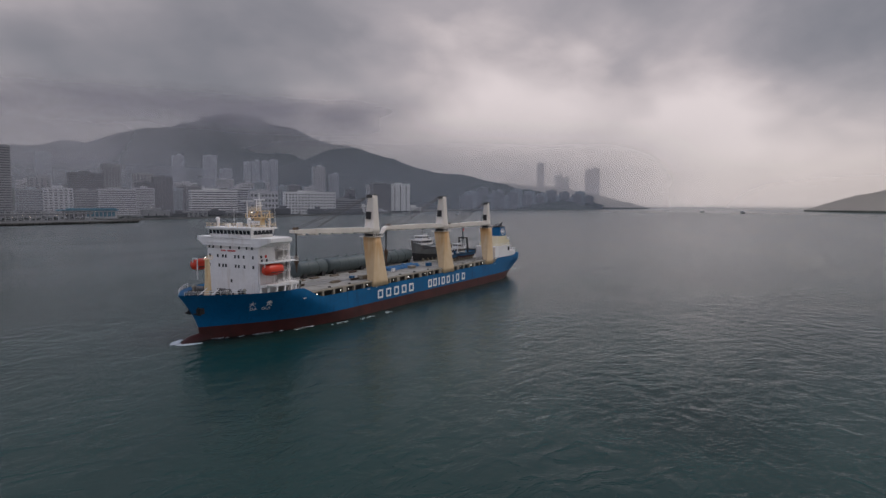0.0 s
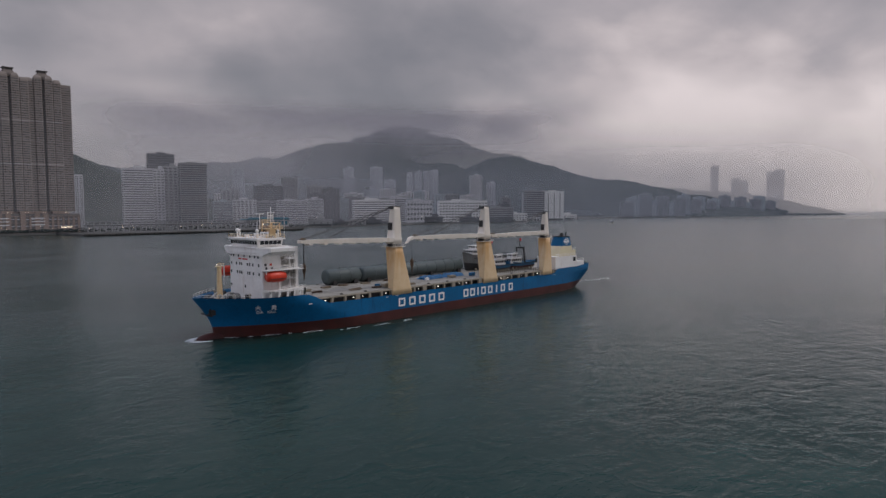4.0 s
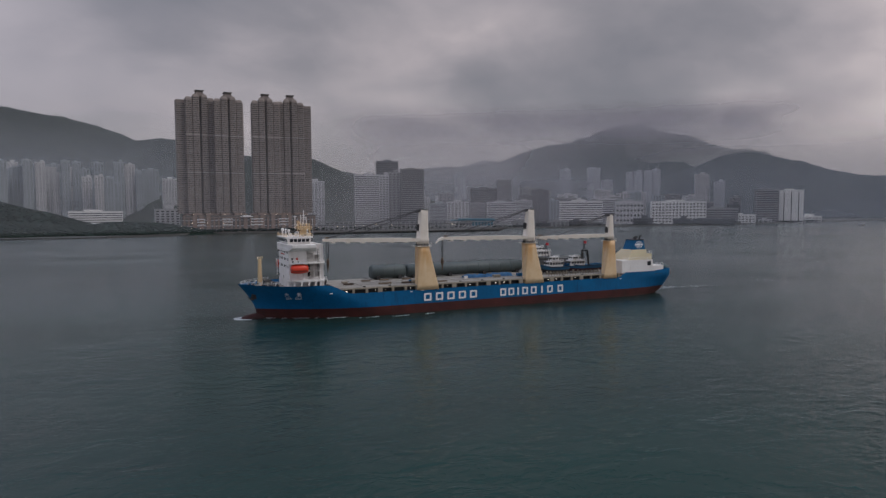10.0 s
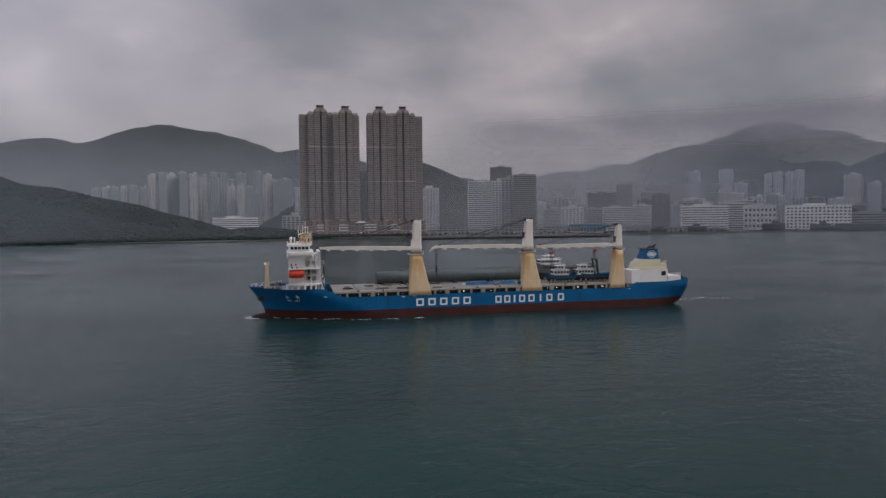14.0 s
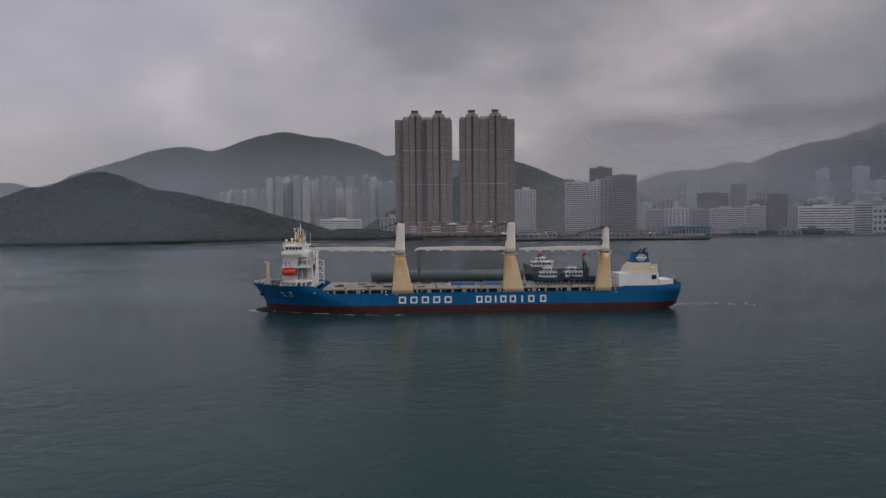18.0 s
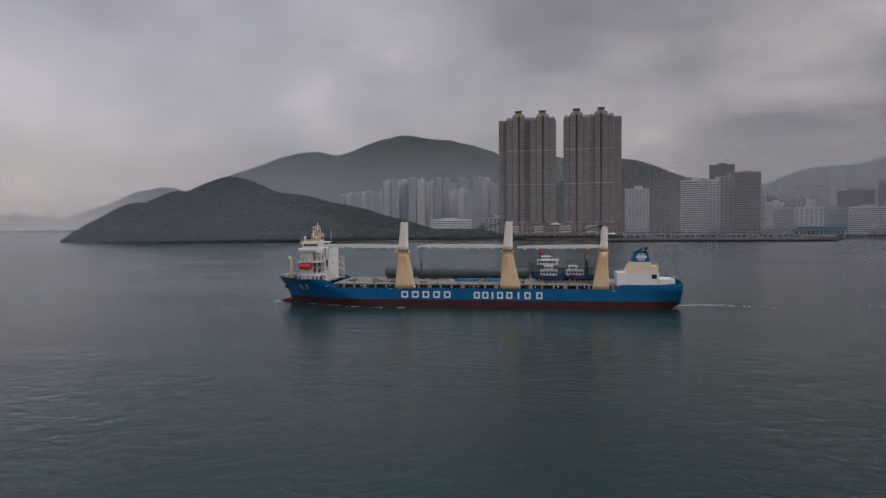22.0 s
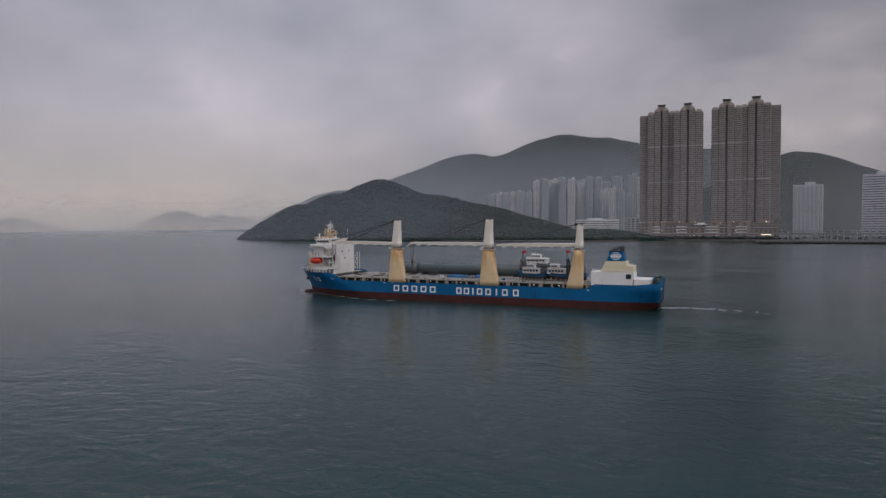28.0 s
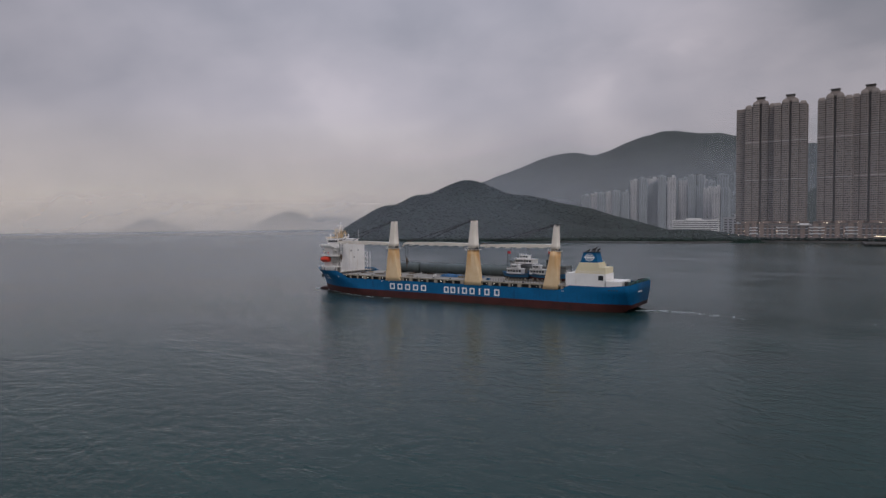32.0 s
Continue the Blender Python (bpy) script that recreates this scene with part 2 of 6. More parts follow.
def mist_mat(name, most, z0, z1, z2, z3, dense=0.7, scale=0.002, cut=(0.3, 0.7), ends=None, tint=(0.68, 0.69, 0.77), shore=None, back=0.5):
    """Thin drifting mist: lets most light through, scatters the rest; thickens from z0 to z1 and is gone between z2 and z3."""
    mat = bpy.data.materials.new(name)
    mat.use_nodes = True
    k = Nodes(mat.node_tree)
    co = k.add("ShaderNodeTexCoord").outputs["Object"]
    sep = k.add("ShaderNodeSeparateXYZ")
    k.link(co, sep.inputs[0])
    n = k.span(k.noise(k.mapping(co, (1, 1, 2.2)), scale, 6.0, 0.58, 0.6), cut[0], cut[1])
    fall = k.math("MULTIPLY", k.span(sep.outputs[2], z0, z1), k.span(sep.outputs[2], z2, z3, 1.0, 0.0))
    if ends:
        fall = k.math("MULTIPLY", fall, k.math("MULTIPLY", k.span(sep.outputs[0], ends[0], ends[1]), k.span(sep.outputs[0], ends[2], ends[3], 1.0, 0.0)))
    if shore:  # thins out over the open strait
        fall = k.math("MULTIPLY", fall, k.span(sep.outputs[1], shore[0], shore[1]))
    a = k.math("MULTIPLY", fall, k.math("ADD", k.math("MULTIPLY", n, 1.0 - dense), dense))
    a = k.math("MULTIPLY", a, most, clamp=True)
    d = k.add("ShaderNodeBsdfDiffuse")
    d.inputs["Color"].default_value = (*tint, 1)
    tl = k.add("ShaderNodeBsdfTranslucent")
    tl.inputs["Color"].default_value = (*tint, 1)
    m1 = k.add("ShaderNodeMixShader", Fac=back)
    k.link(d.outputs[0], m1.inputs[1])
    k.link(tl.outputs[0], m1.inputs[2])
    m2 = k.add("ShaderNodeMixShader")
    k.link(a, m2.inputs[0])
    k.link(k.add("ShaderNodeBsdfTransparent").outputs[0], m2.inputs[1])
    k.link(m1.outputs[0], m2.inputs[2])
    k.link(m2.outputs[0], k.add("ShaderNodeOutputMaterial").inputs[0])
    return mat


SEA = sea_mat()
HULL_BLUE = paint("blue_hull_paint", (0.002, 0.112, 0.270), 0.50, 0.13, 0.12, 1.4, 0.004, stain=(0.008, 0.05, 0.13), streak=0.45, spec=0.22)
HULL_RED = paint("red_boot_topping", (0.060, 0.013, 0.011), 0.6, 0.25, 0.2, 1.8, 0.004, stain=(0.04, 0.02, 0.016), streak=0.6)
BOAT_WHITE = paint("grimy_white_boat_paint", (0.74, 0.73, 0.71), 0.55, 0.08, 0.5, 3.0, stain=(0.22, 0.16, 0.11), streak=0.7)
WHITE = paint("white_ship_paint", (0.80, 0.78, 0.76), 0.5, 0.06, 0.2, 1.5, stain=(0.46, 0.36, 0.26), streak=0.38)
LETTER = paint("white_lettering_paint", (0.80, 0.80, 0.80), 0.5, 0.04)
CREAM = paint("cream_crane_paint", (0.74, 0.56, 0.33), 0.5, 0.07, 0.12, 1.2, stain=(0.58, 0.27, 0.07), streak=0.65)


def rust_mat():
    """Cream crane paint with rust bleeding down from the slewing ring."""
    mat = bpy.data.materials.new("rust_stained_cream_paint")
    mat.use_nodes = True
    k = Nodes(mat.node_tree)
    co = k.add("ShaderNodeTexCoord").outputs["Object"]
    sep = k.add("ShaderNodeSeparateXYZ")
    k.link(co, sep.inputs[0])
    b = k.add("ShaderNodeBsdfPrincipled", Roughness=0.5)
    base = k.ramp(k.noise(co, 0.35, 4.0), (0.3, (0.69, 0.50, 0.29)), (0.7, (0.78, 0.60, 0.38)))
    run = k.noise(k.mapping(co, (1, 1, 0.16)), 0.55, 5.0, 0.6)
    down = k.span(sep.outputs[2], 11.5, 23.0, 0.1, 1.0)
    f = k.math("MULTIPLY", k.span(run, 0.27, 0.62), down)
    c = k.mix(k.math("MULTIPLY", f, 0.85), base, (0.60, 0.30, 0.08))
    fine = k.span(k.noise(k.mapping(co, (1, 1, 0.08)), 2.2, 4.0), 0.62, 0.75)
    c = k.mix(k.math("MULTIPLY", k.math("MULTIPLY", fine, down), 0.25), c, (0.28, 0.13, 0.05))
    k.link(c, b.inputs["Base Color"])
    k.link(b.outputs[0], k.add("ShaderNodeOutputMaterial").inputs[0])
    return mat


RUSTY = rust_mat()
CRANE_WHITE = paint("off_white_crane_paint", (0.74, 0.68, 0.60), 0.5, 0.06, 0.2, 1.4, stain=(0.50, 0.34, 0.18), streak=0.30)
FUNNEL_CREAM = paint("pale_yellow_paint", (0.70, 0.62, 0.42), 0.55, 0.05, 0.2, 1.5)
DECK = paint("worn_grey_tan_deck", (0.28, 0.265, 0.235), 0.7, 0.16, 0.1, 0.8, 0.01, stain=(0.22, 0.18, 0.13), streak=0.3)
COAMING = paint("buff_coaming_paint", (0.32, 0.285, 0.225), 0.6, 0.12, 0.2, 1.5, stain=(0.25, 0.16, 0.09), streak=0.5)
# dark fittings; on main deck and coaming the colour stands in for shade
DARK = paint("dark_steel_and_recess_shade", (0.035, 0.034, 0.035), 0.6, 0.2, 0.4, 3.0)
BLACK = paint("black_steel", (0.02, 0.02, 0.022), 0.5, 0.15, 0.4, 3.0)
WIRE = paint("greased_wire", (0.04, 0.04, 0.045), 0.5, 0.1, 1.0, 5.0, metal=0.4)
GLASS = paint("dark_window_glass", (0.02, 0.024, 0.03), 0.12, 0.2, 0.5, 2.0, spec=0.6)
ORANGE = paint("orange_lifeboat_gelcoat", (0.66, 0.052, 0.022), 0.35, 0.06, 0.5, 3.0)
STEEL_GREEN = paint("grey_green_steel_shell", (0.080, 0.102, 0.104), 0.5, 0.16, 0.12, 1.2, 0.004, stain=(0.06, 0.07, 0.065), streak=0.4)
TARP = paint("bright_blue_tarpaulin", (0.012, 0.11, 0.25), 0.55, 0.25, 0.4, 2.2, 0.05)
GREY_HULL = paint("weathered_grey_hull", (0.17, 0.18, 0.18), 0.6, 0.18, 0.3, 2.0, stain=(0.18, 0.09, 0.04), streak=0.5)
BOAT_BLUE = paint("faded_blue_boat_hull", (0.02, 0.12, 0.24), 0.55, 0.2, 0.3, 2.0, stain=(0.10, 0.06, 0.04), streak=0.4)
RED_FLAG = paint("red_flag_cloth", (0.55, 0.02, 0.03), 0.8, 0.1, 1.0, 4.0)
LAMP = glow_mat("lit_lamp", (1.0, 0.94, 0.82), 3.0)
WARM_LAMP = glow_mat("warm_lit_lamp", (1.0, 0.82, 0.6), 3.0)
MAST_LAMP = glow_mat("lit_masthead_lamp", (1.0, 0.86, 0.72), 3.0)
FOAM = paint("white_foam", (0.62, 0.66, 0.68), 0.8, 0.15, 1.5, 8.0, 0.1)

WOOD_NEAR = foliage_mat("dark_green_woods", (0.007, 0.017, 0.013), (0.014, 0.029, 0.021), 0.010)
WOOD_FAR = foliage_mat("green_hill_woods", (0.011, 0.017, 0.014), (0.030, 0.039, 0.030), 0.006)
SHORE = paint("grey_seawall_concrete", (0.11, 0.107, 0.104), 0.85, 0.2, 0.05, 0.6, 0.02)
LAND = paint("asphalt_and_paving", (0.09, 0.09, 0.088), 0.9, 0.2, 0.02, 0.2)

# ---- mesh helpers ----


def part(name, bm, material, parent=None, label="", kind=""):
    """Links a bmesh as one mesh object under a thing or a part."""
    me = bpy.data.meshes.new(name)
    bmesh.ops.recalc_face_normals(bm, faces=bm.faces)
    bm.to_mesh(me)
    bm.free()
    me.materials.append(material)
    ob = new(name, me)
    if parent:
        ob.parent = parent
    return tagged(ob, label, kind=kind)


def piece(name, like, parent, m):
    """Another piece on the mesh of one that stands already."""
    ob = new(name, like.data)
    ob.parent = parent
    ob.matrix_basis = m
    return ob


def thing(name, label, category, group="", kind="", at=None):
    ob = new(name)
    ob.empty_display_size = 1.0
    if at is not None:
        ob.matrix_basis = at
    return tagged(ob, label, category, group, kind)


def box(bm, x0, x1, y0, y1, z0, z1):
    v = [bm.verts.new((x, y, z)) for z in (z0, z1) for x, y in ((x0, y0), (x1, y0), (x1, y1), (x0, y1))]
    for q in ((0, 1, 2, 3), (4, 5, 6, 7), (0, 1, 5, 4), (1, 2, 6, 5), (2, 3, 7, 6), (3, 0, 4, 7)):
        bm.faces.new([v[i] for i in q])
    return v


def boxes(*specs):
    bm = bmesh.new()
    for s in specs:
        box(bm, *s)
    return bm


def rod(bm, p, q, r, seg=6, r2=None):
    """A round bar from p to q."""
    p, q = Vector(p), Vector(q)
    side = (q - p).to_track_quat("Z", "Y").to_matrix()
    rings = []
    for c, rad in ((p, r), (q, r if r2 is None else r2)):
        rings.append([bm.verts.new(c + side @ Vector((rad * math.cos(2 * math.pi * i / seg), rad * math.sin(2 * math.pi * i / seg), 0))) for i in range(seg)])
    for i in range(seg):
        bm.faces.new((rings[0][i], rings[0][(i + 1) % seg], rings[1][(i + 1) % seg], rings[1][i]))
    bm.faces.new(rings[0])
    bm.faces.new(rings[1])


def rods(r, *pairs, seg=5):
    bm = bmesh.new()
    for p, q in pairs:
        rod(bm, p, q, r, seg)
    return bm


def loft(bm, rings, cap=True):
    """Skin over rings of equally many points."""
    made = [[bm.verts.new(p) for p in ring] for ring in rings]
    n = len(made[0])
    for a, b in zip(made, made[1:]):
        for i in range(n):
            bm.faces.new((a[i], a[(i + 1) % n], b[(i + 1) % n], b[i]))
    if cap:
        bm.faces.new(made[0])
        bm.faces.new(made[-1])
    return made


def prism(bm, outline, z0, z1, scale=1.0):
    """An upright prism over an outline of (x, y)."""
    cx = sum(p[0] for p in outline) / len(outline)
    cy = sum(p[1] for p in outline) / len(outline)
    loft(bm, [[(x, y, z0) for x, y in outline], [(cx + (x - cx) * scale, cy + (y - cy) * scale, z1) for x, y in outline]])


def smooth(ob):
    for p in ob.data.polygons:
        p.use_smooth = True
    return ob


def rail(x0, x1, y, z, h=1.1, step=2.2, r=0.05, axis="x"):
    """A ship's rail: stanchions and three bars."""
    bm = bmesh.new()
    n = max(1, round(abs(x1 - x0) / step))
    at = (lambda s, zz: (s, y, zz)) if axis == "x" else (lambda s, zz: (y, s, zz))
    for i in range(n + 1):
        s = x0 + (x1 - x0) * i / n
        rod(bm, at(s, z), at(s, z + h), r, 4)
    for k in (0.35, 0.68, 1.0):
        rod(bm, at(x0, z + h * k), at(x1, z + h * k), r * 0.8, 4)
    return bm


# ---- sea ----
SEA_LEVEL = 0.9


def sea():
    bm = bmesh.new()
    n = 14
    for i in range(n):
        for j in range(n):
            s = 24000 / n
            x, y = -12000 + i * s, -12000 + j * s
            bm.faces.new([bm.verts.new(p) for p in ((x, y, SEA_LEVEL), (x + s, y, SEA_LEVEL), (x + s, y + s, SEA_LEVEL), (x, y + s, SEA_LEVEL))])
    bmesh.ops.remove_doubles(bm, verts=bm.verts, dist=0.1)
    tagged(part("water", bm, SEA), "dark teal grey harbour water with small ripples", "sea", kind="structure")


sea()

# ---- land ----
def shore():
    """Made ground behind a seawall, one plate with its edge as the wall."""
    line = [(-700, 800), (-600, 775), (-500, 755), (-150, 735), (-60, 790), (-20, 832), (120, 832), (124, 728), (440, 716), (444, 832), (1000, 812), (1350, 845), (1900, 950), (2600, 820), (3200, 660), (3800, 900), (3800, 4200), (-700, 4200)]
    bm = bmesh.new()
    prism(bm, line, -2.0, 2.6)
    tagged(part("land", bm, LAND), "flat paved waterfront ground behind a seawall", "ground", kind="structure")
    bm = bmesh.new()
    for (x0, y0), (x1, y1) in zip(line[3:11], line[4:12]):
        d = Vector((x1 - x0, y1 - y0, 0))
        nrm = Vector((d.y, -d.x, 0)).normalized() * 0.6
        v = [Vector((x0, y0, 0)) + nrm, Vector((x1, y1, 0)) + nrm, Vector((x1, y1, 0)) - nrm * 3, Vector((x0, y0, 0)) - nrm * 3]
        lo = [bm.verts.new((p.x, p.y, -1.5)) for p in v]
        hi = [bm.verts.new((p.x, p.y, 3.6)) for p in v]
        bm.faces.new(hi)
        for i in range(4):
            bm.faces.new((lo[i], lo[(i + 1) % 4], hi[(i + 1) % 4], hi[i]))
    tagged(part("seawall", bm, SHORE), "grey concrete seawall along the waterfront", "seawall", kind="structure")


shore()


def height(peaks, x, y, rough, seed, floor=-12.0):
    """Some rounded ridges flowing into one another, with gullies. peaks: x, y, height, long and short half width, turn."""
    z, soft = floor, 5.0
    for px, py, h, ra, rb, turn in peaks:
        c, s = math.cos(radians(turn)), math.sin(radians(turn))
        u, v = ((x - px) * c + (y - py) * s) / ra, (-(x - px) * s + (y - py) * c) / rb
        d = math.sqrt(u * u + v * v + 0.016) - 0.09
        if d < 1:
            w = (h - floor) * (1 - d) ** 1.05 * (1 + 0.25 * d) + floor
            z = max(z, w) + soft * math.log(1 + math.exp(-abs(z - w) / soft)) * min(1.0, max(0.0, (min(z, w) - floor) / 40))
    if z > floor + 0.1:
        g = noise.fractal(Vector((x * 0.004 + seed, y * 0.004, seed)), 1.0, 2.0, 5)
        z += rough * g * min(1.0, (z - floor) / 60) + rough * 0.22 * noise.noise(Vector((x * 0.03, y * 0.03, seed))) * min(1, (z - floor) / 25)
    return z


def hill(name, label, peaks, area, step, mat, rough=10.0, seed=0, floor=-12.0):
    """A hill as a height field."""
    x0, x1, y0, y1 = area
    nx, ny = int((x1 - x0) / step), int((y1 - y0) / step)
    bm = bmesh.new()
    grid = [[bm.verts.new((x0 + i * step, y0 + j * step, height(peaks, x0 + i * step, y0 + j * step, rough, seed, floor))) for i in range(nx + 1)] for j in range(ny + 1)]
    for j in range(ny):
        for i in range(nx):
            q = (grid[j][i], grid[j][i + 1], grid[j + 1][i + 1], grid[j + 1][i])
            if max(v.co.z for v in q) > floor + 0.2:
                bm.faces.new(q)
    bmesh.ops.delete(bm, geom=[v for v in bm.verts if not v.link_faces], context="VERTS")
    ob = smooth(part(name, bm, mat))
    return tagged(ob, label, "hill", kind="structure")


HEADLAND = [(-595, 933, 134, 243, 110, 20), (-752, 858, 82, 152, 96, 10), (-514, 959, 99, 386, 108, 11), (-125, 850, 22, 190, 90, 6), (-667, 853, 101, 195, 132, -5), (-470, 850, 46, 420, 128, 3), (-560, 880, 80, 330, 150, 8)]


def clumps(name, label, spots, mat, seed):
    """A canopy of many small tree crowns, each an uneven tuft, as one mesh. spots: x, y, z, size."""
    rnd = random.Random(seed)
    base = []
    for i in range(12):
        zz = 1 - 2 * (i + 0.5) / 12
        a = i * 2.399963
        base.append((math.sqrt(1 - zz * zz) * math.cos(a), math.sqrt(1 - zz * zz) * math.sin(a), zz))
    hull = bmesh.new()
    vs = [hull.verts.new(p) for p in base]
    bmesh.ops.convex_hull(hull, input=vs)
    hull.verts.index_update()
    tris = [[v.index for v in f.verts] for f in hull.faces]
    hull.free()
    verts, faces = [], []
    for x, y, z, r in spots:
        o = len(verts)
        for px, py, pz in base:
            k = r * rnd.uniform(0.8, 1.15)
            verts.append((x + px * k, y + py * k, z + pz * k * 0.20))
        faces += [[o + i for i in t] for t in tris]
    me = bpy.data.meshes.new(name)
    me.from_pydata(verts, [], faces)
    me.materials.append(mat)
    return tagged(smooth(new(name, me)), label, "trees", kind="stuff")


def headland_trees():
    rnd = random.Random(11)
    spots = []
    while len(spots) < 13000:
        x, y = rnd.uniform(-930, 40), rnd.uniform(700, 1090)
        z = height(HEADLAND, x, y, 8, 3.3)
        if z > 3 and rnd.random() < 0.9:
            r = rnd.uniform(3.4, 6.2) * rnd.uniform(0.7, 1.0)
            spots.append((x, y, z - r * 0.09, r))
    clumps("headland_woods", "dense dark trees covering the headland", spots, WOOD_NEAR, 2)
    spots = []
    for i in range(1500):
        x = rnd.uniform(-130, 150) if i < 1250 else rnd.uniform(150, 440)
        y = rnd.uniform(842, 858)
        r = rnd.uniform(1.6, 3.6)
        spots.append((x, y, 2.6 + r * rnd.uniform(0.4, 1.6), r))
    for i in range(900):
        x = rnd.uniform(450, 1500)
        y = (834 - (x - 444) * 0.036 if x < 1000 else 812 + (x - 1000) * 0.094) + rnd.uniform(5, 9)
        if noise.noise(Vector((x * 0.02, 7.0, 0))) > -0.1:
            r = rnd.uniform(1.4, 3.2)
            spots.append((x, y, 2.6 + r * rnd.uniform(0.4, 1.3), r))
    clumps("promenade_trees", "row of dark trees along the waterfront promenade", spots, WOOD_NEAR, 5)


headland_trees()
hill("headland_hill", "dark wooded headland rising from the water", HEADLAND, (-960, 60, 690, 1150), 8, WOOD_NEAR, 8, 3.3)
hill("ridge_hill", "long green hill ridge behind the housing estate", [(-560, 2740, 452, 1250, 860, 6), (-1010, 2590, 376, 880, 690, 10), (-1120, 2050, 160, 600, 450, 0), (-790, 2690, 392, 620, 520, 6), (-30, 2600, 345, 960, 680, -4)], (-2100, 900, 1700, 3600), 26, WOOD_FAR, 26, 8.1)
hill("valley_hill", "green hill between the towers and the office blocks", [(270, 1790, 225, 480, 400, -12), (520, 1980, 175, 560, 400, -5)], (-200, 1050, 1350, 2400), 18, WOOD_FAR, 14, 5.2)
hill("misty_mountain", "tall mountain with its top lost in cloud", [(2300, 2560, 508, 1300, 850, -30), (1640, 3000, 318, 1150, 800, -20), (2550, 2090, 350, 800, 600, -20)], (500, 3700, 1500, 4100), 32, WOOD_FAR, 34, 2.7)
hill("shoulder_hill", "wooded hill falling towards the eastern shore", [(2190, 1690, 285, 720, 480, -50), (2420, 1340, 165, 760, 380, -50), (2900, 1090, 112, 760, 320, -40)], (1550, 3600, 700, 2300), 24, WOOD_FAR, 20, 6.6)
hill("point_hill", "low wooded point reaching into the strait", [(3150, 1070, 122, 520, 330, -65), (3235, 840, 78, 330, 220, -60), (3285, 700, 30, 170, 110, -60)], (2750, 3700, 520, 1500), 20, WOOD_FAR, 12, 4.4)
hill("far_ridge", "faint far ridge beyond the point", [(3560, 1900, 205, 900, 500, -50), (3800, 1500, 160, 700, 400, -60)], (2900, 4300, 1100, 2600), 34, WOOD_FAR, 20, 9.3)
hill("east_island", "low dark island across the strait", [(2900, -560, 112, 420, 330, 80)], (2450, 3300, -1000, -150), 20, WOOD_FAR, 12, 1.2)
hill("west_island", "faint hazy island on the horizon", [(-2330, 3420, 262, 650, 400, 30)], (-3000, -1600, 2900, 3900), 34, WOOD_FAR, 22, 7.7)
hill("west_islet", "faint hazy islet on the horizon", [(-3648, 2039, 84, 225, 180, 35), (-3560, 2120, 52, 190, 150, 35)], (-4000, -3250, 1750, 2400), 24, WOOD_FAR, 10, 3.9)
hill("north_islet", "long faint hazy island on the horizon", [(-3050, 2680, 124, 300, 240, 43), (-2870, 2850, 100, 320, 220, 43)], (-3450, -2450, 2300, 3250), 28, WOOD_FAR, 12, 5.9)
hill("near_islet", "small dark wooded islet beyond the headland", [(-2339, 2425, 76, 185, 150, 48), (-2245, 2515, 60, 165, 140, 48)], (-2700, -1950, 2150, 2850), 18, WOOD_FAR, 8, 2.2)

# ---- ship ----
ship = thing("cargo_ship", "blue and red cargo ship under way with three cream deck cranes", "ship")
RIDERS = [ship]


def stem(z):
    return -77.7 - 5.4 * (max(0.0, z - 3.0) / 8.9) ** 1.45


def half(x, z):
    """Half breadth of the hull."""
    s = (x - stem(z)) / (45.0 - 2.05 * z)
    b = 13.7 * (1 - (1 - min(1.0, max(0.0, s))) ** 2.0) if s < 1 else 13.7
    if x > 60:
        b *= 1 - 0.5 * ((x - 60) / 23.0) ** 2 * min(1.0, max(0.0, (8.5 - z) / 8.5))
    return max(b, 0.12)


def sheer(x):
    if x < -58.3:
        return 11.7 + 0.25 * max(0.0, (-70 - x) / 13)
    if x < -52.0:
        return 11.7 - 3.1 * (0.5 - 0.5 * math.cos(math.pi * (x + 58.3) / 6.3))
    if x < 56.5:
        return 8.6
    if x < 60:
        return 8.6 + 1.7 * (0.5 - 0.5 * math.cos(math.pi * (x - 56.5) / 3.5))
    return 10.3 + 0.9 * max(0.0, (x - 74) / 9)


def keel(x):
    return -2.5 if x < 70 else -2.5 + 5.0 * ((x - 70) / 12.6) ** 1.2


BOOT = 3.9
STERN = 82.6


def hull_skin(low, high, levels, name, mat, label):
    us = [(i / 110) ** 1.0 for i in range(111)]
    bm = bmesh.new()
    sides = []
    for sign in (-1, 1):
        grid = []
        for u in us:
            xd = stem(11.7) + u * (STERN - stem(11.7))
            col = []
            for j in range(levels + 1):
                z = low(xd) + (high(xd) - low(xd)) * j / levels
                x = stem(z) + u * (STERN - stem(z))
                col.append(bm.verts.new((x, sign * half(x, z), z)))
            grid.append(col)
        for a, b in zip(grid, grid[1:]):
            for j in range(levels):
                bm.faces.new((a[j], b[j], b[j + 1], a[j + 1]))
        sides.append(grid)
    for j in range(levels):  # transom and stem
        for c in (0, -1):
            bm.faces.new((sides[0][c][j], sides[1][c][j], sides[1][c][j + 1], sides[0][c][j + 1]))
    ob = part(name, bm, mat, ship, label)
    return smooth(ob)


hull_skin(lambda x: BOOT, sheer, 7, "hull_side", HULL_BLUE, "bright blue painted hull side")
hull_skin(lambda x: min(keel(x), BOOT - 0.3), lambda x: BOOT, 5, "boot_topping", HULL_RED, "dull red boot topping at the waterline")


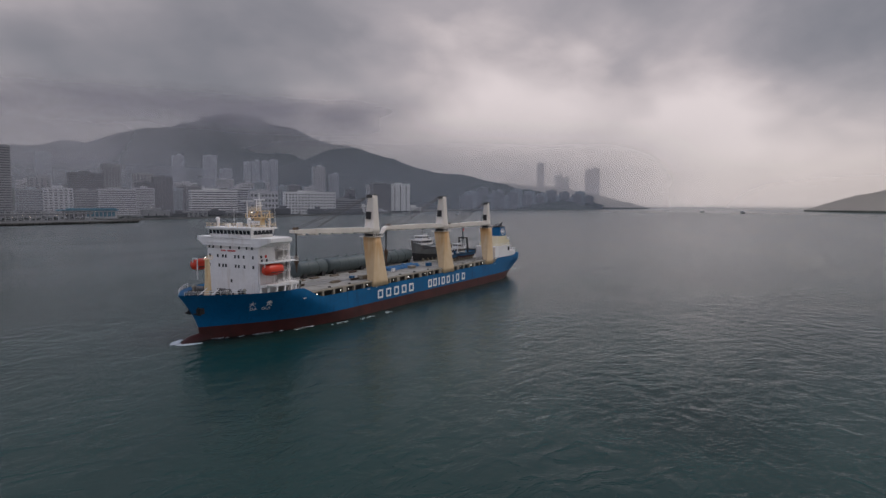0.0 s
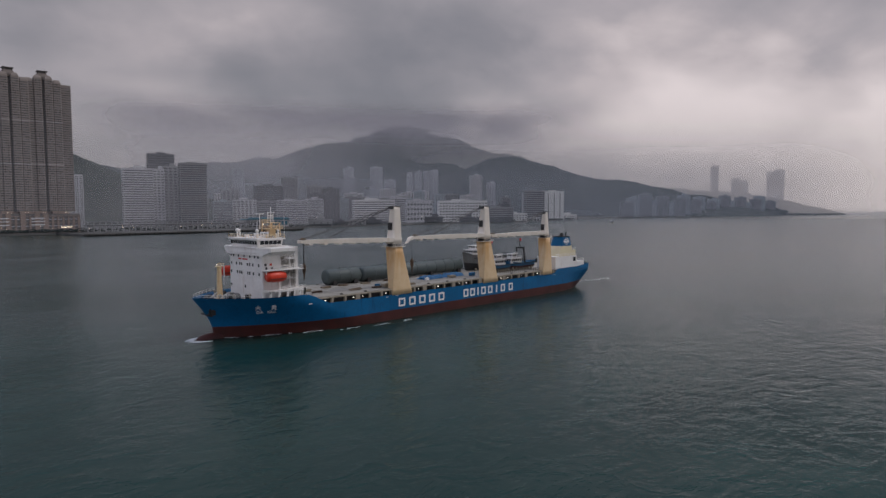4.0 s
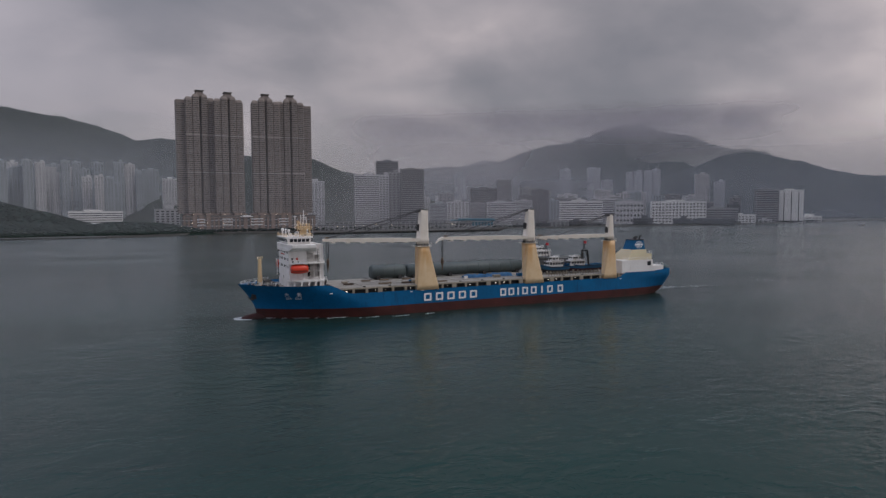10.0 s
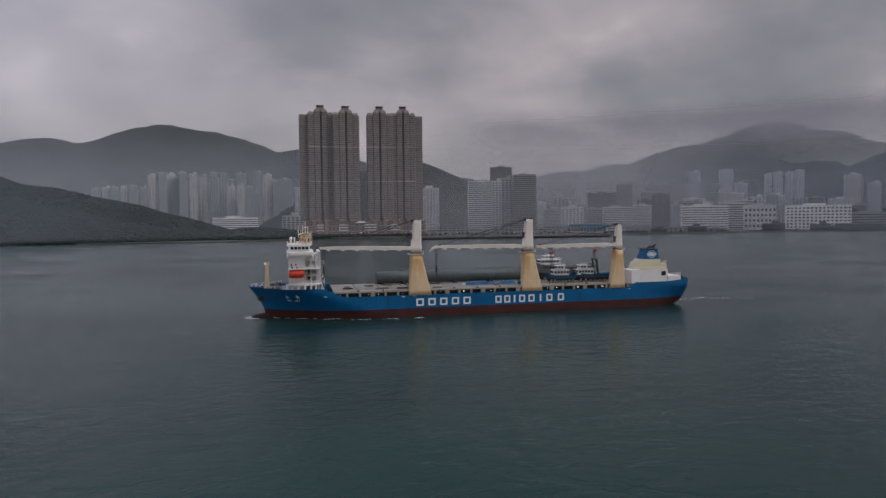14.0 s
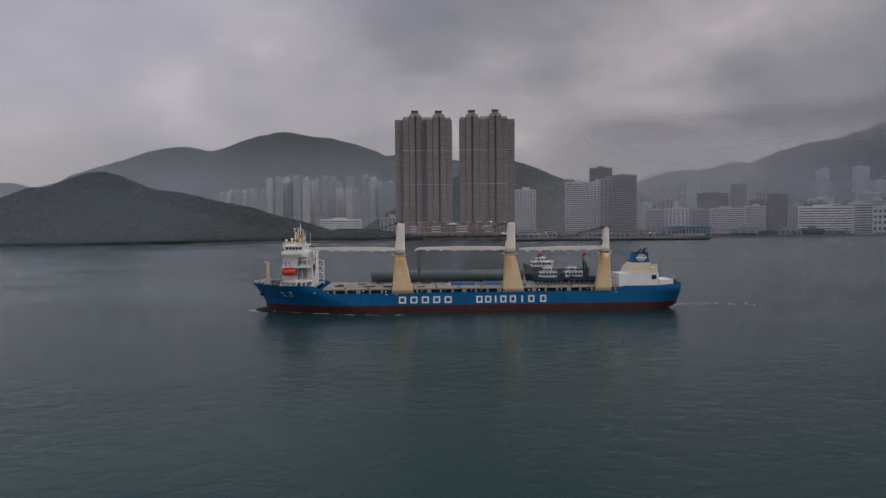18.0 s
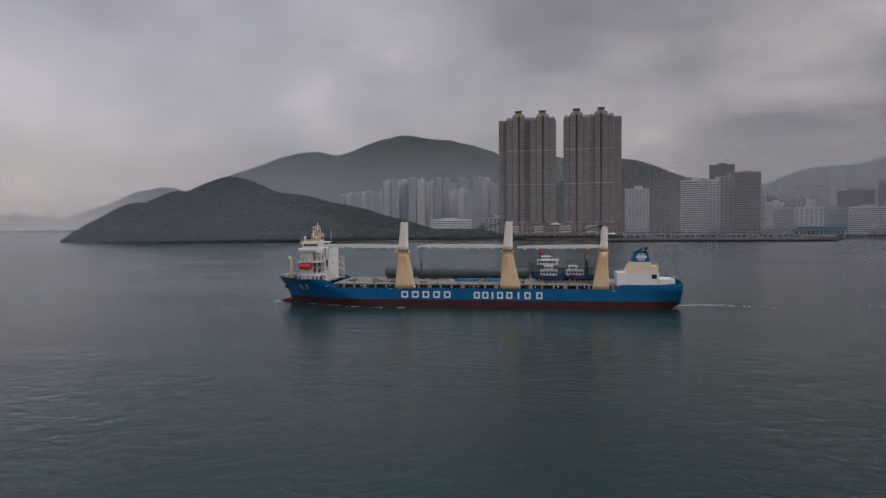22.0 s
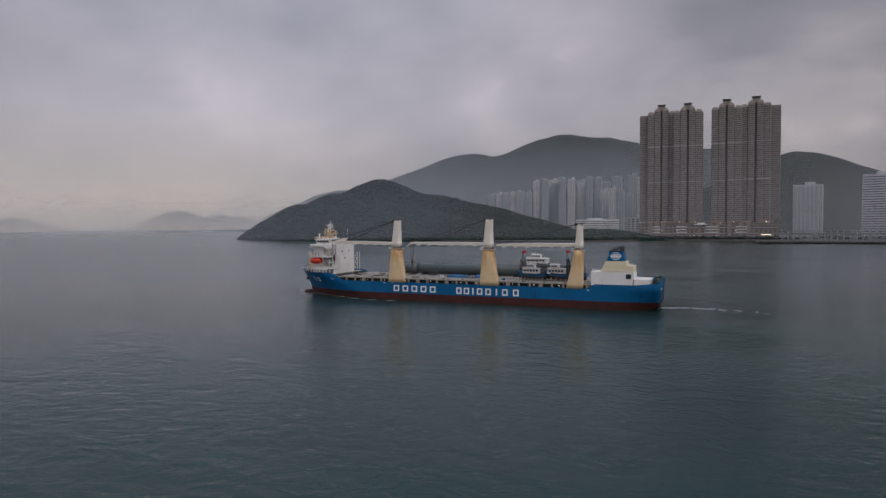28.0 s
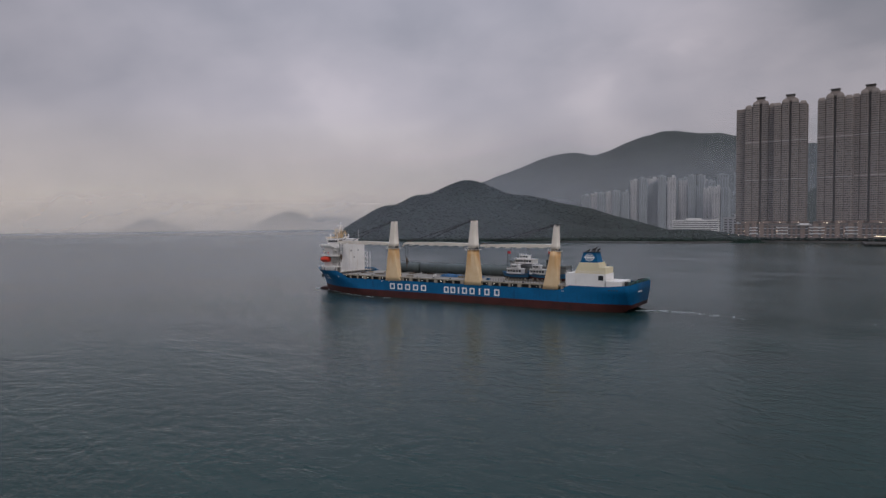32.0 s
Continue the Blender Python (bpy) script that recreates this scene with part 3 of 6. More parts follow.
def bulb():
    bm = bmesh.new()
    rings = []
    for i in range(11):
        q = i / 10
        x = -82.9 + 9.5 * q
        r = 1.9 * math.sqrt(max(0.03, 1 - (1 - min(1, q * 2.2)) ** 2))
        rings.append([(x, r * 0.85 * math.cos(a), 0.25 + 0.05 * i + r * math.sin(a)) for a in (2 * math.pi * k / 16 for k in range(16))])
    loft(bm, rings)
    smooth(part("bulbous_bow", bm, HULL_RED, ship, "red bulbous bow breaking the surface"))


bulb()


def deck_plate(x0, x1, z, name, label="", mat=DECK, inset=0.25):
    bm = bmesh.new()
    n = 24
    pts = []
    for i in range(n + 1):
        x = x0 + (x1 - x0) * i / n
        pts.append((x, max(0.05, half(x, z) - inset)))
    loft(bm, [[(x, -b, zz) for x, b in pts] + [(x, b, zz) for x, b in reversed(pts)] for zz in (z - 0.2, z)])
    return part(name, bm, mat, ship, label)


deck_plate(-81.5, -57.0, 10.9, "forecastle_deck", "grey-brown forecastle deck")
# shade below the hatches is put into this deck's colour
deck_plate(-57.0, 58.0, 7.7, "main_deck", "main deck under the hatches, shade in its dark colour", DARK)
deck_plate(57.0, 82.2, 10.0, "poop_deck", "grey poop deck")


def marks_on_side(x0, centres, w, z0, z1, thin=()):
    """The line's name as plain white shapes: hollow square blocks and upright bars."""
    for i, at in enumerate(centres):
        x = x0 + at - w / 2
        bm = bmesh.new()
        y0, y1 = -13.78, -13.6
        if i in thin:
            box(bm, x + w / 2 - 0.33, x + w / 2 + 0.33, y0, y1, z0, z1)
        else:
            rims = []
            for inset, cut in ((0.0, 0.16), (0.60, 0.05)):
                a, b, c, d = x + inset, x + w - inset, z0 + inset * 0.92, z1 - inset * 0.92
                rims.append([(a + cut, c), (b - cut, c), (b, c + cut), (b, d - cut), (b - cut, d), (a + cut, d), (a, d - cut), (a, c + cut)])
            made = [[[bm.verts.new((px, y, pz)) for px, pz in rim] for rim in rims] for y in (y0, y1)]
            for q in range(8):
                n = (q + 1) % 8
                for lay in made:
                    bm.faces.new((lay[0][q], lay[0][n], lay[1][n], lay[1][q]))
                for rim in (0, 1):
                    bm.faces.new((made[0][rim][q], made[0][rim][n], made[1][rim][n], made[1][rim][q]))
        part("hull_mark", bm, LETTER, ship, "white block mark of the line's name")


marks_on_side(-24.1, [4.3 * i for i in range(5)], 2.7, 4.65, 7.25)
marks_on_side(4.95, (0, 3.35, 6.17, 9.1, 12.76, 16.3, 19.8, 24.36), 2.4, 4.55, 7.2, (2, 5))


def hatches():
    """Hatch covers, coaming and the lit side gallery under them."""
    xs = [-54.2, -45.6, -37.0, -28.4, -19.8, -11.2, -2.6, 6.0, 14.6, 23.2, 31.8, 40.4, 49.0, 57.2]
    for a, b in zip(xs, xs[1:]):
        bm = bmesh.new()
        box(bm, a + 0.12, b - 0.12, -12.6, 12.6, 9.95, 10.3)
        for k in range(1, 4):
            y = -12.6 + 25.2 * k / 4
            box(bm, a + 0.3, b - 0.3, y - 0.1, y + 0.1, 10.3, 10.37)
        part("hatch_cover", bm, DECK, ship, "worn grey-tan steel hatch cover")
    # coaming painted near black for the shade under the covers
    part("coaming", boxes((-54.2, 57.2, -11.6, -11.2, 7.7, 9.9), (-54.2, 57.2, 11.2, 11.6, 7.7, 9.9), (-54.2, -53.8, -11.2, 11.2, 7.7, 9.9), (56.8, 57.2, -11.2, 11.2, 7.7, 9.9)), DARK, ship, "hatch coaming with shade in its dark colour")
    for side in (-1, 1):
        bm = bmesh.new()
        box(bm, -54.0, 57.0, side * 13.15 - 0.3, side * 13.15 + 0.3, 9.85, 10.2)
        part("gallery_beam", bm, COAMING, ship, "buff steel beam along the deck edge")
        post = None
        lamp = None
        for i in range(26):
            x = -54 + i * 4.44
            if post is None:
                post = part("gallery_post", boxes((-0.35, 0.35, -0.3, 0.3, 7.7, 9.85)), COAMING, ship)
                lamp = part("deck_lamp", boxes((-0.08, 0.08, -0.08, 0.08, 9.2, 9.36)), LAMP, ship, "small lit deck lamp")
                post.matrix_basis, lamp.matrix_basis = pose(x, side * 13.15, 0), pose(x + 2.1, side * 13.3, 0)
                continue
            wide = 1.0 if i % 3 else 2.2
            piece("gallery_post", post, ship, pose(x, side * 13.15, 0) @ Matrix.Diagonal((wide, 1, 1, 1)))
            if i % 5 in (0, 2, 3):
                piece("deck_lamp", lamp, ship, pose(x + 1.6 + (i * 7 % 5) * 0.3, side * 13.3, 0))


hatches()


RUSTY_STEEL = paint("rusty_block_steel", (0.085, 0.055, 0.036), 0.6, 0.25, 1.0, 4.0)


def rounded(x0, x1, y0, y1, c, z):
    """Points of a rectangle with rounded corners."""
    pts = []
    for cx, cy, a0 in ((x1 - c, y0 + c, -90), (x1 - c, y1 - c, 0), (x0 + c, y1 - c, 90), (x0 + c, y0 + c, 180)):
        pts += [(cx + c * math.cos(radians(a0 + 22.5 * q)), cy + c * math.sin(radians(a0 + 22.5 * q)), z) for q in range(5)]
    return pts


def deck_crane(x, base_w, neck_z, top_z, boom_len, boom_end_z, hook, droop, fore=1.1, aft=3.2, stout=1.0):
    """One deck crane: flared pedestal on the ship's side, slewing ring, tower, boom laid forward, wires."""
    y = -11.3
    bm = bmesh.new()
    r = 1.95 * stout
    rings = []
    for s in (0, 0.12, 0.3, 0.5, 0.7, 0.85, 1.0):
        z = 8.4 + (neck_z - 8.4) * s
        # the foot spreads along the ship's side and thins to a plate
        k = (1 - s) ** 1.1
        wide = (base_w - 4.5) / 4.1
        xl, xr = x - r - fore * wide * k, x + r + aft * wide * k
        yl, yr = -13.88 + 0.35 * s, -9.0 - 3.2 * k
        c = 0.12 + 0.95 * s
        rings.append(rounded(xl, xr, yl, yr, c, z))
    loft(bm, rings)
    crane = smooth(part("deck_crane", bm, RUSTY, ship, "rust-streaked cream crane pedestal flared at the foot"))
    bm = bmesh.new()
    rod(bm, (x, y, neck_z), (x, y, neck_z + 0.35), r * 1.12, 18)
    rod(bm, (x, y, neck_z + 0.45), (x, y, neck_z + 0.75), r * 1.08, 18)
    part("slewing_ring", bm, BLACK, crane, "dark slewing ring")
    # tower
    bm = bmesh.new()
    rings = []
    for s in (0, 0.15, 0.16, 0.55, 0.9, 1.0):
        z = neck_z + 0.75 + (top_z - neck_z - 0.75) * s
        w = (1.85 - 0.40 * s + (0.15 if s == 0.15 else 0)) * stout
        d = (1.95 - 0.95 * s) * stout
        o = 0.55 * s * stout
        rings.append(rounded(x - w + o, x + w + o, y - d, y + d, 0.75, z))
    loft(bm, rings)
    smooth(part("crane_tower", bm, CRANE_WHITE, crane, "off-white tapered crane tower"))
    part("cab_window", boxes((x - 1.75 * stout, x - 1.2 * stout, y - 0.8, y + 0.8, top_z - 7.0, top_z - 4.8)), BLACK, crane, "dark operator's window")
    bm = boxes((x + 0.4, x + 1.9, y - 1.2, y + 1.2, top_z, top_z + 0.25))
    for dy in (-0.7, 0.0, 0.7):
        rod(bm, (x - 1.2, y + dy - 0.12, top_z - 0.3), (x - 1.2, y + dy + 0.12, top_z - 0.3), 0.5, 10)
        box(bm, x - 1.5, x + 1.4, y + dy - 0.06, y + dy + 0.06, top_z - 0.6, top_z + 0.15)
    part("sheave_head", bm, BLACK, crane, "black sheaves at the crane head")
    part("work_platform", boxes((x - 2.7 * stout, x + 2.5 * stout, y - 2.5 * stout, y + 2.5 * stout, neck_z - 0.18, neck_z - 0.02)), CRANE_WHITE, crane)
    part("platform_rail", rail(x - 2.6 * stout, x + 2.4 * stout, y - 2.45 * stout, neck_z, 1.0, 1.1, 0.04), CRANE_WHITE, crane)
    # boom
    bm = bmesh.new()
    zr = neck_z + 2.0
    tip = x - boom_len
    rings = []
    for s in (0, 0.06, 0.5, 0.92, 1.0):
        bx = x - 1.6 + (tip - x + 1.6) * s
        bz = zr + (boom_end_z - zr) * s
        h = (0.45, 0.62, 0.68, 0.5, 0.4)[(0, 0.06, 0.5, 0.92, 1.0).index(s)]
        w = 1.7 - 0.8 * s
        rings.append([(bx, y - w, bz - h), (bx, y + w, bz - h), (bx, y + w, bz + h), (bx, y - w, bz + h)])
    loft(bm, rings)
    part("boom", bm, CRANE_WHITE, crane, "off-white crane boom laid level")
    if droop:
        bm = bmesh.new()
        loft(bm, [[(tip + 0.4, y - 0.9, boom_end_z - 0.4), (tip + 0.4, y + 0.9, boom_end_z - 0.4), (tip + 0.4, y + 0.9, boom_end_z + 0.5), (tip + 0.4, y - 0.9, boom_end_z + 0.5)],
                  [(tip - 1.6, y - 0.8, boom_end_z - 0.9), (tip - 1.6, y + 0.8, boom_end_z - 0.9), (tip - 1.2, y + 0.8, boom_end_z), (tip - 1.2, y - 0.8, boom_end_z)],
                  [(tip - 2.6, y - 0.7, boom_end_z - 1.7), (tip - 2.6, y + 0.7, boom_end_z - 1.7), (tip - 2.1, y + 0.7, boom_end_z - 1.2), (tip - 2.1, y - 0.7, boom_end_z - 1.2)]])
        part("boom_head", bm, CRANE_WHITE, crane, "drooping boom head")
    for dy in (-0.5, 0.5):
        bm = bmesh.new()
        rod(bm, (tip + 1.2, y + dy - 0.14, boom_end_z + 0.55), (tip + 1.2, y + dy + 0.14, boom_end_z + 0.55), 0.55, 12)
        part("boom_sheave", bm, RUSTY_STEEL, crane, "rusty sheave at the boom tip")
    for k in range(6):
        bx = x - 6 - k * (boom_len - 9) / 5
        bz = zr + (boom_end_z - zr) * ((x - bx) / boom_len)
        part("boom_bracket", boxes((bx - 0.5, bx + 0.5, y - 1.25, y + 1.25, bz - 0.95, bz - 0.6)), CRANE_WHITE, crane)
    for dy in (-0.8, -0.35, 0.35, 0.8):
        part("luffing_wire", rods(0.085, ((x - 1.2, y + dy, top_z - 0.2), (tip + (1.5 if abs(dy) > 0.5 else 9.0), y + dy * 0.8, boom_end_z + 0.6))), WIRE, crane, "taut dark luffing wire")
    if hook:
        hx, hz = hook
        for dy in (-0.75, -0.45, 0.45, 0.75):
            part("hoist_wire", rods(0.06, ((hx + dy * 0.9, y + dy, boom_end_z), (hx + dy * 0.5, y + dy * 0.6, hz + 2.2))), WIRE, crane, "hanging hoist wire")
        bm = bmesh.new()
        loft(bm, [[(hx + 0.32 * w * math.cos(a), y + 0.45 * w * math.sin(a), z) for a in (2 * math.pi * k / 8 for k in range(8))] for z, w in ((hz + 2.3, 0.6), (hz + 1.6, 1.5), (hz + 0.3, 1.4), (hz - 0.5, 0.7), (hz - 2.2, 0.35))])
        part("hook_block", bm, RUSTY_STEEL, crane, "rusty hanging hook block")
    return crane


deck_crane(-25.0, 8.6, 23.0, 35.0, 33.6, 25.6, (-57.2, 17.5), False)
deck_crane(17.0, 8.6, 23.0, 35.0, 34.5, 25.3, (-17.6, 16.5), True)
deck_crane(53.7, 8.0, 22.9, 32.9, 33.0, 24.7, None, False, 3.4, 0.5, 0.8)


def superstructure():
    """The forward deckhouse with bridge, open side galleries and lifeboat deck."""
    y0, y1 = -10.3, 6.7
    house = part("deckhouse", boxes((-69.1, -63.6, y0, y1, 10.9, 23.4), (-63.6, -59.3, -6.8, y1 - 0.6, 10.9, 23.4), (-59.3, -58.3, -10.2, 7.0, 9.9, 24.4)), WHITE, ship, "white forward deckhouse")
    # bridge deck with flared wings
    bm = bmesh.new()
    for sign, o in ((-1, 0.0), (1, 3.0)):
        loft(bm, [[(-71.2, sign * (9.0 - o), 22.9), (-62.2, sign * (9.0 - o), 22.9), (-62.2, sign * (9.0 - o), 25.0), (-71.2, sign * (9.0 - o), 25.0)],
                  [(-71.0, sign * (10.8 - o), 22.9), (-62.4, sign * (10.8 - o), 22.9), (-62.4, sign * (10.8 - o), 25.0), (-71.0, sign * (10.8 - o), 25.0)],
                  [(-70.2, sign * (13.9 - o), 24.1), (-63.0, sign * (13.9 - o), 24.1), (-63.0, sign * (13.9 - o), 25.0), (-70.2, sign * (13.9 - o), 25.0)]])
    box(bm, -71.2, -62.2, -9.0, 6.0, 22.9, 24.99)
    deck = part("bridge_deck", bm, WHITE, ship, "white bridge deck with flared wings")
    deck.matrix_basis = pose(1.6, 0, -0.6)
    part("deck_ledge", boxes((-71.32, -71.2, -8.9, 5.9, 23.55, 23.75), (-71.32, -71.2, -8.9, 5.9, 24.8, 25.02)), WHITE, deck)
    # wheelhouse with raked windows
    bm = bmesh.new()
    loft(bm, [[(-70.4, -8.2, 25.0), (-63.5, -8.2, 25.0), (-63.5, 5.4, 25.0), (-70.4, 5.4, 25.0)], [(-70.9, -8.8, 27.0), (-63.3, -8.8, 27.0), (-63.3, 6.0, 27.0), (-70.9, 6.0, 27.0)]])
    box(bm, -71.2, -62.8, -9.2, 6.4, 27.0, 27.35)
    wh = part("wheelhouse", bm, WHITE, ship, "white wheelhouse with a band of dark windows")
    wh.matrix_basis = pose(1.6, 0.3, -0.6)
    for k in range(11):
        y = -8.2 + k * 1.28
        bm = bmesh.new()
        loft(bm, [[(-70.62, y, 25.75), (-70.62, y + 1.0, 25.75), (-70.86, y + 1.0, 26.7), (-70.86, y, 26.7)], [(-70.3, y, 25.75), (-70.3, y + 1.0, 25.75), (-70.5, y + 1.0, 26.7), (-70.5, y, 26.7)]])
        part("window", bm, GLASS, wh, "dark bridge window")
    for k in range(5):
        for sign in (-1, 1):
            x = -69.9 + k * 1.25
            yy = -8.62 if sign < 0 else 5.82
            part("window", boxes((x, x + 1.0, yy - 0.12, yy + 0.12, 25.75, 26.7)), GLASS, wh)
    # square windows of the front, four rows
    first = None
    for z, ys in ((22.0, (6.0, 4.6, 1.9, -1.2, -4.2, -6.7, -8.4)), (19.8, (5.8, 3.1, 1.3, 0.3, -2.8, -4.0, -5.7, -8.7)), (17.5, (6.0, 2.6, 1.3, 0.3, -3.0, -4.0, -5.9, -8.8)), (13.9, (-1.5, 6.0))):
        for y in ys:
            if first is None:
                first = part("window", boxes((-0.06, 0.06, -0.25, 0.25, -0.38, 0.38)), GLASS, house, "small dark square window")
                first.matrix_basis = pose(-69.12, y, z)
            else:
                piece("window", first, house, pose(-69.12, y, z))
    for x in (-67.9, -66.3):
        piece("window", first, house, pose(x, y0 - 0.02, 19.0, 0, 0, 90))
    for y, z in ((-3.0, 21.0), (2.2, 21.0), (-0.8, 17.6)):
        piece("window", first, house, pose(-58.28, y, z))
    part("id_mark", boxes(*[(-69.2, -69.08, 1.5 - i * 0.56, 1.9 - i * 0.56, 20.95, 21.3) for i in range(9) if i != 3]), paint("red_mark_paint", (0.5, 0.05, 0.05), 0.6), house, "row of small red marks")
    # galleries on the port side
    for z in (13.6, 16.2, 18.9, 21.4):
        part("gallery_deck", boxes((-63.6, -59.3, -11.4, -6.8, z - 0.14, z)), WHITE, house)
        part("rail", rail(-63.4, -59.3, -11.3, z, 1.0, 1.6, 0.05), WHITE, house, "white pipe rail")
    for x in (-61.6, -59.7):
        part("pillar", rods(0.16, ((x, -11.2, 10.9), (x, -11.2, 23.0))), WHITE, house)
    part("boat_deck", boxes((-69.0, -58.6, -13.4, -6.8, 18.6, 18.75)), WHITE, house)
    part("ladder", rods(0.06, ((-60.3, -10.9, 11.2), (-60.3, -10.9, 23.0)), ((-59.8, -10.9, 11.2), (-59.8, -10.9, 23.0)), *[((-60.3, -10.9, 11.5 + 0.5 * i), (-59.8, -10.9, 11.5 + 0.5 * i)) for i in range(23)]), BLACK, house)
    # stern-side stair tower
    part("aft_stair_frame", rods(0.09, *[((-58.2, 7.2, z), (-56.4, 7.2, z)) for z in (12.5, 15.0, 17.5, 20.0)], ((-56.4, 7.2, 10.2), (-56.4, 7.2, 20.0)), ((-56.4, 9.0, 10.2), (-56.4, 9.0, 20.0)), *[((-58.2, 7.2, z), (-56.4, 7.2, z + 2.5)) for z in (10.2, 12.5, 15.0, 17.5)]), WHITE, house)
    # lower open bulwark: white frames along the deck edge
    bm = bmesh.new()
    xs = [-70.0, -68.2, -66.2, -64.0, -62.0, -60.4, -59.0, -58.0]
    edge = [-(half(x, 11.7) + 0.03) for x in xs]
    for (xa, ya), (xb, yb) in zip(zip(xs, edge), zip(xs[1:], edge[1:])):
        loft(bm, [[(xa, ya, 13.0), (xa, ya + 0.3, 13.0), (xa, ya + 0.3, 13.55), (xa, ya, 13.55)], [(xb, yb, 13.0), (xb, yb + 0.3, 13.0), (xb, yb + 0.3, 13.55), (xb, yb, 13.55)]])
        loft(bm, [[(xa, ya, 11.74), (xa + 0.5, ya, 11.74), (xa + 0.5, ya + 0.3, 11.74), (xa, ya + 0.3, 11.74)], [(xa + 0.2, ya, 13.1), (xa + 0.75, ya, 13.1), (xa + 0.75, ya + 0.3, 13.1), (xa + 0.2, ya + 0.3, 13.1)]])
    box(bm, -58.9, -58.3, -13.73, -13.4, 11.74, 13.55)
    part("side_frame", bm, WHITE, ship, "white open frames along the forecastle edge")
    part("side_deck", boxes((-68.5, -58.0, -13.0, -6.8, 13.3, 13.5)), WHITE, ship)
    part("rail", rail(-66.0, -58.2, -13.3, 13.5, 0.9, 1.9, 0.05), WHITE, ship)
    # roof: rails, domes, radar mast
    part("rail", rail(-71.0, -63.0, -9.0, 27.35, 1.0, 1.3, 0.05), CREAM, wh, "cream rail round the bridge roof")
    part("rail", rail(-9.0, 6.2, -71.0, 27.35, 1.0, 1.5, 0.05, "y"), CREAM, wh)
    for x, y, r in ((-69.8, 3.6, 0.55), (-69.9, -7.1, 0.48), (-64.4, -8.2, 0.32), (-68.6, 4.6, 0.32)):
        bm = bmesh.new()
        rod(bm, (x, y, 27.3), (x, y, 28.9), 0.22, 8)
        loft(bm, [[(x + r * math.cos(q) * math.cos(a), y + r * math.cos(q) * math.sin(a), 29.3 + r * math.sin(q)) for a in (2 * math.pi * k / 10 for k in range(10))] for q in (-1.2, -0.6, 0, 0.6, 1.2)])
        part("radome", bm, WHITE, wh, "white satellite dome")
    mx, my = -63.2, -5.0
    bm = bmesh.new()
    for dx, dy in ((-1.5, -2.2), (1.5, -2.2), (-1.5, 2.2), (1.5, 2.2)):
        rod(bm, (mx + dx, my + dy, 27.3), (mx + dx * 0.9, my + dy * 0.9, 30.6), 0.15, 6)
    for s_ in (-1, 1):
        rod(bm, (mx - 1.5, my + s_ * 2.2, 27.5), (mx + 1.4, my + s_ * 2.0, 30.5), 0.08, 5)
        rod(bm, (mx + s_ * 1.5, my - 2.2, 27.5), (mx + s_ * 1.4, my + 2.0, 30.5), 0.08, 5)
    box(bm, mx - 0.8, mx + 0.8, my - 1.0, my + 1.0, 27.3, 29.0)
    box(bm, mx - 2.0, mx + 2.0, my - 2.8, my + 2.8, 29.0, 29.14)
    box(bm, mx - 1.7, mx + 1.7, my - 2.4, my + 2.4, 30.6, 30.74)
    mast = part("radar_mast", bm, CREAM, ship, "cream lattice radar mast on the bridge roof")
    for y in (my - 2.7, my + 2.7):
        part("rail", rail(mx - 1.9, mx + 1.9, y, 29.14, 0.9, 0.95, 0.05), CREAM, mast)
    part("rail", rail(my - 2.3, my + 2.3, mx - 1.65, 30.74, 0.9, 0.9, 0.05, "y"), CREAM, mast)
    part("topmast", rods(0.13, ((mx, my, 30.7), (mx, my, 35.0)), ((mx, my - 1.8, 33.4), (mx, my + 1.8, 33.4)), ((mx - 0.9, my, 30.7), (mx - 0.9, my, 33.6)), ((mx + 0.9, my + 0.4, 30.7), (mx + 0.9, my + 0.4, 33.0)), ((mx - 0.9, my, 32.6), (mx + 0.9, my + 0.4, 32.6)), ((mx, my - 1.2, 32.0), (mx, my + 1.2, 32.0))), WHITE, mast)
    part("radar_post", rods(0.12, ((mx - 2.4, my + 1.6, 29.1), (mx - 2.4, my + 1.6, 33.0))), WHITE, mast)
    part("scanner", boxes((mx - 2.6, mx - 2.2, my - 0.3, my + 3.5, 33.0, 33.22)), WHITE, mast, "white radar scanner")
    part("masthead_lamp", boxes((mx - 2.05, mx - 1.88, my + 0.43, my + 0.61, 30.2, 30.4)), MAST_LAMP, mast, "bright lit masthead lamp")
    part("whip_aerial", rods(0.05, ((-62.6, -8.3, 27.3), (-62.6, -8.3, 33.0)), ((-62.8, 5.6, 27.3), (-62.8, 5.6, 32.0))), WHITE, wh)
    # gear on the port galleries and the fronts' dark stains of doors
    for z in (13.6, 16.2):
        part("door", boxes((-62.6, -61.8, -6.95, -6.7, z, z + 1.9)), GLASS, house, "dark steel door on the gallery")
    for x in (-68.4, -66.9):
        part("fire_box", boxes((x, x + 0.55, y0 - 0.12, y0 + 0.05, 19.7, 20.3)), DARK if x < -68 else ORANGE, house)
    part("gallery_stair", rods(0.07, ((-63.2, -9.6, 13.6), (-60.6, -9.6, 16.2)), ((-63.2, -8.8, 13.6), (-60.6, -8.8, 16.2)), ((-60.6, -9.6, 16.2), (-63.2, -9.6, 18.9)), ((-60.6, -8.8, 16.2), (-63.2, -8.8, 18.9)), ((-63.2, -9.6, 18.9), (-60.6, -9.6, 21.4)), ((-63.2, -8.8, 18.9), (-60.6, -8.8, 21.4))), WHITE, house, "white steep stair between galleries")
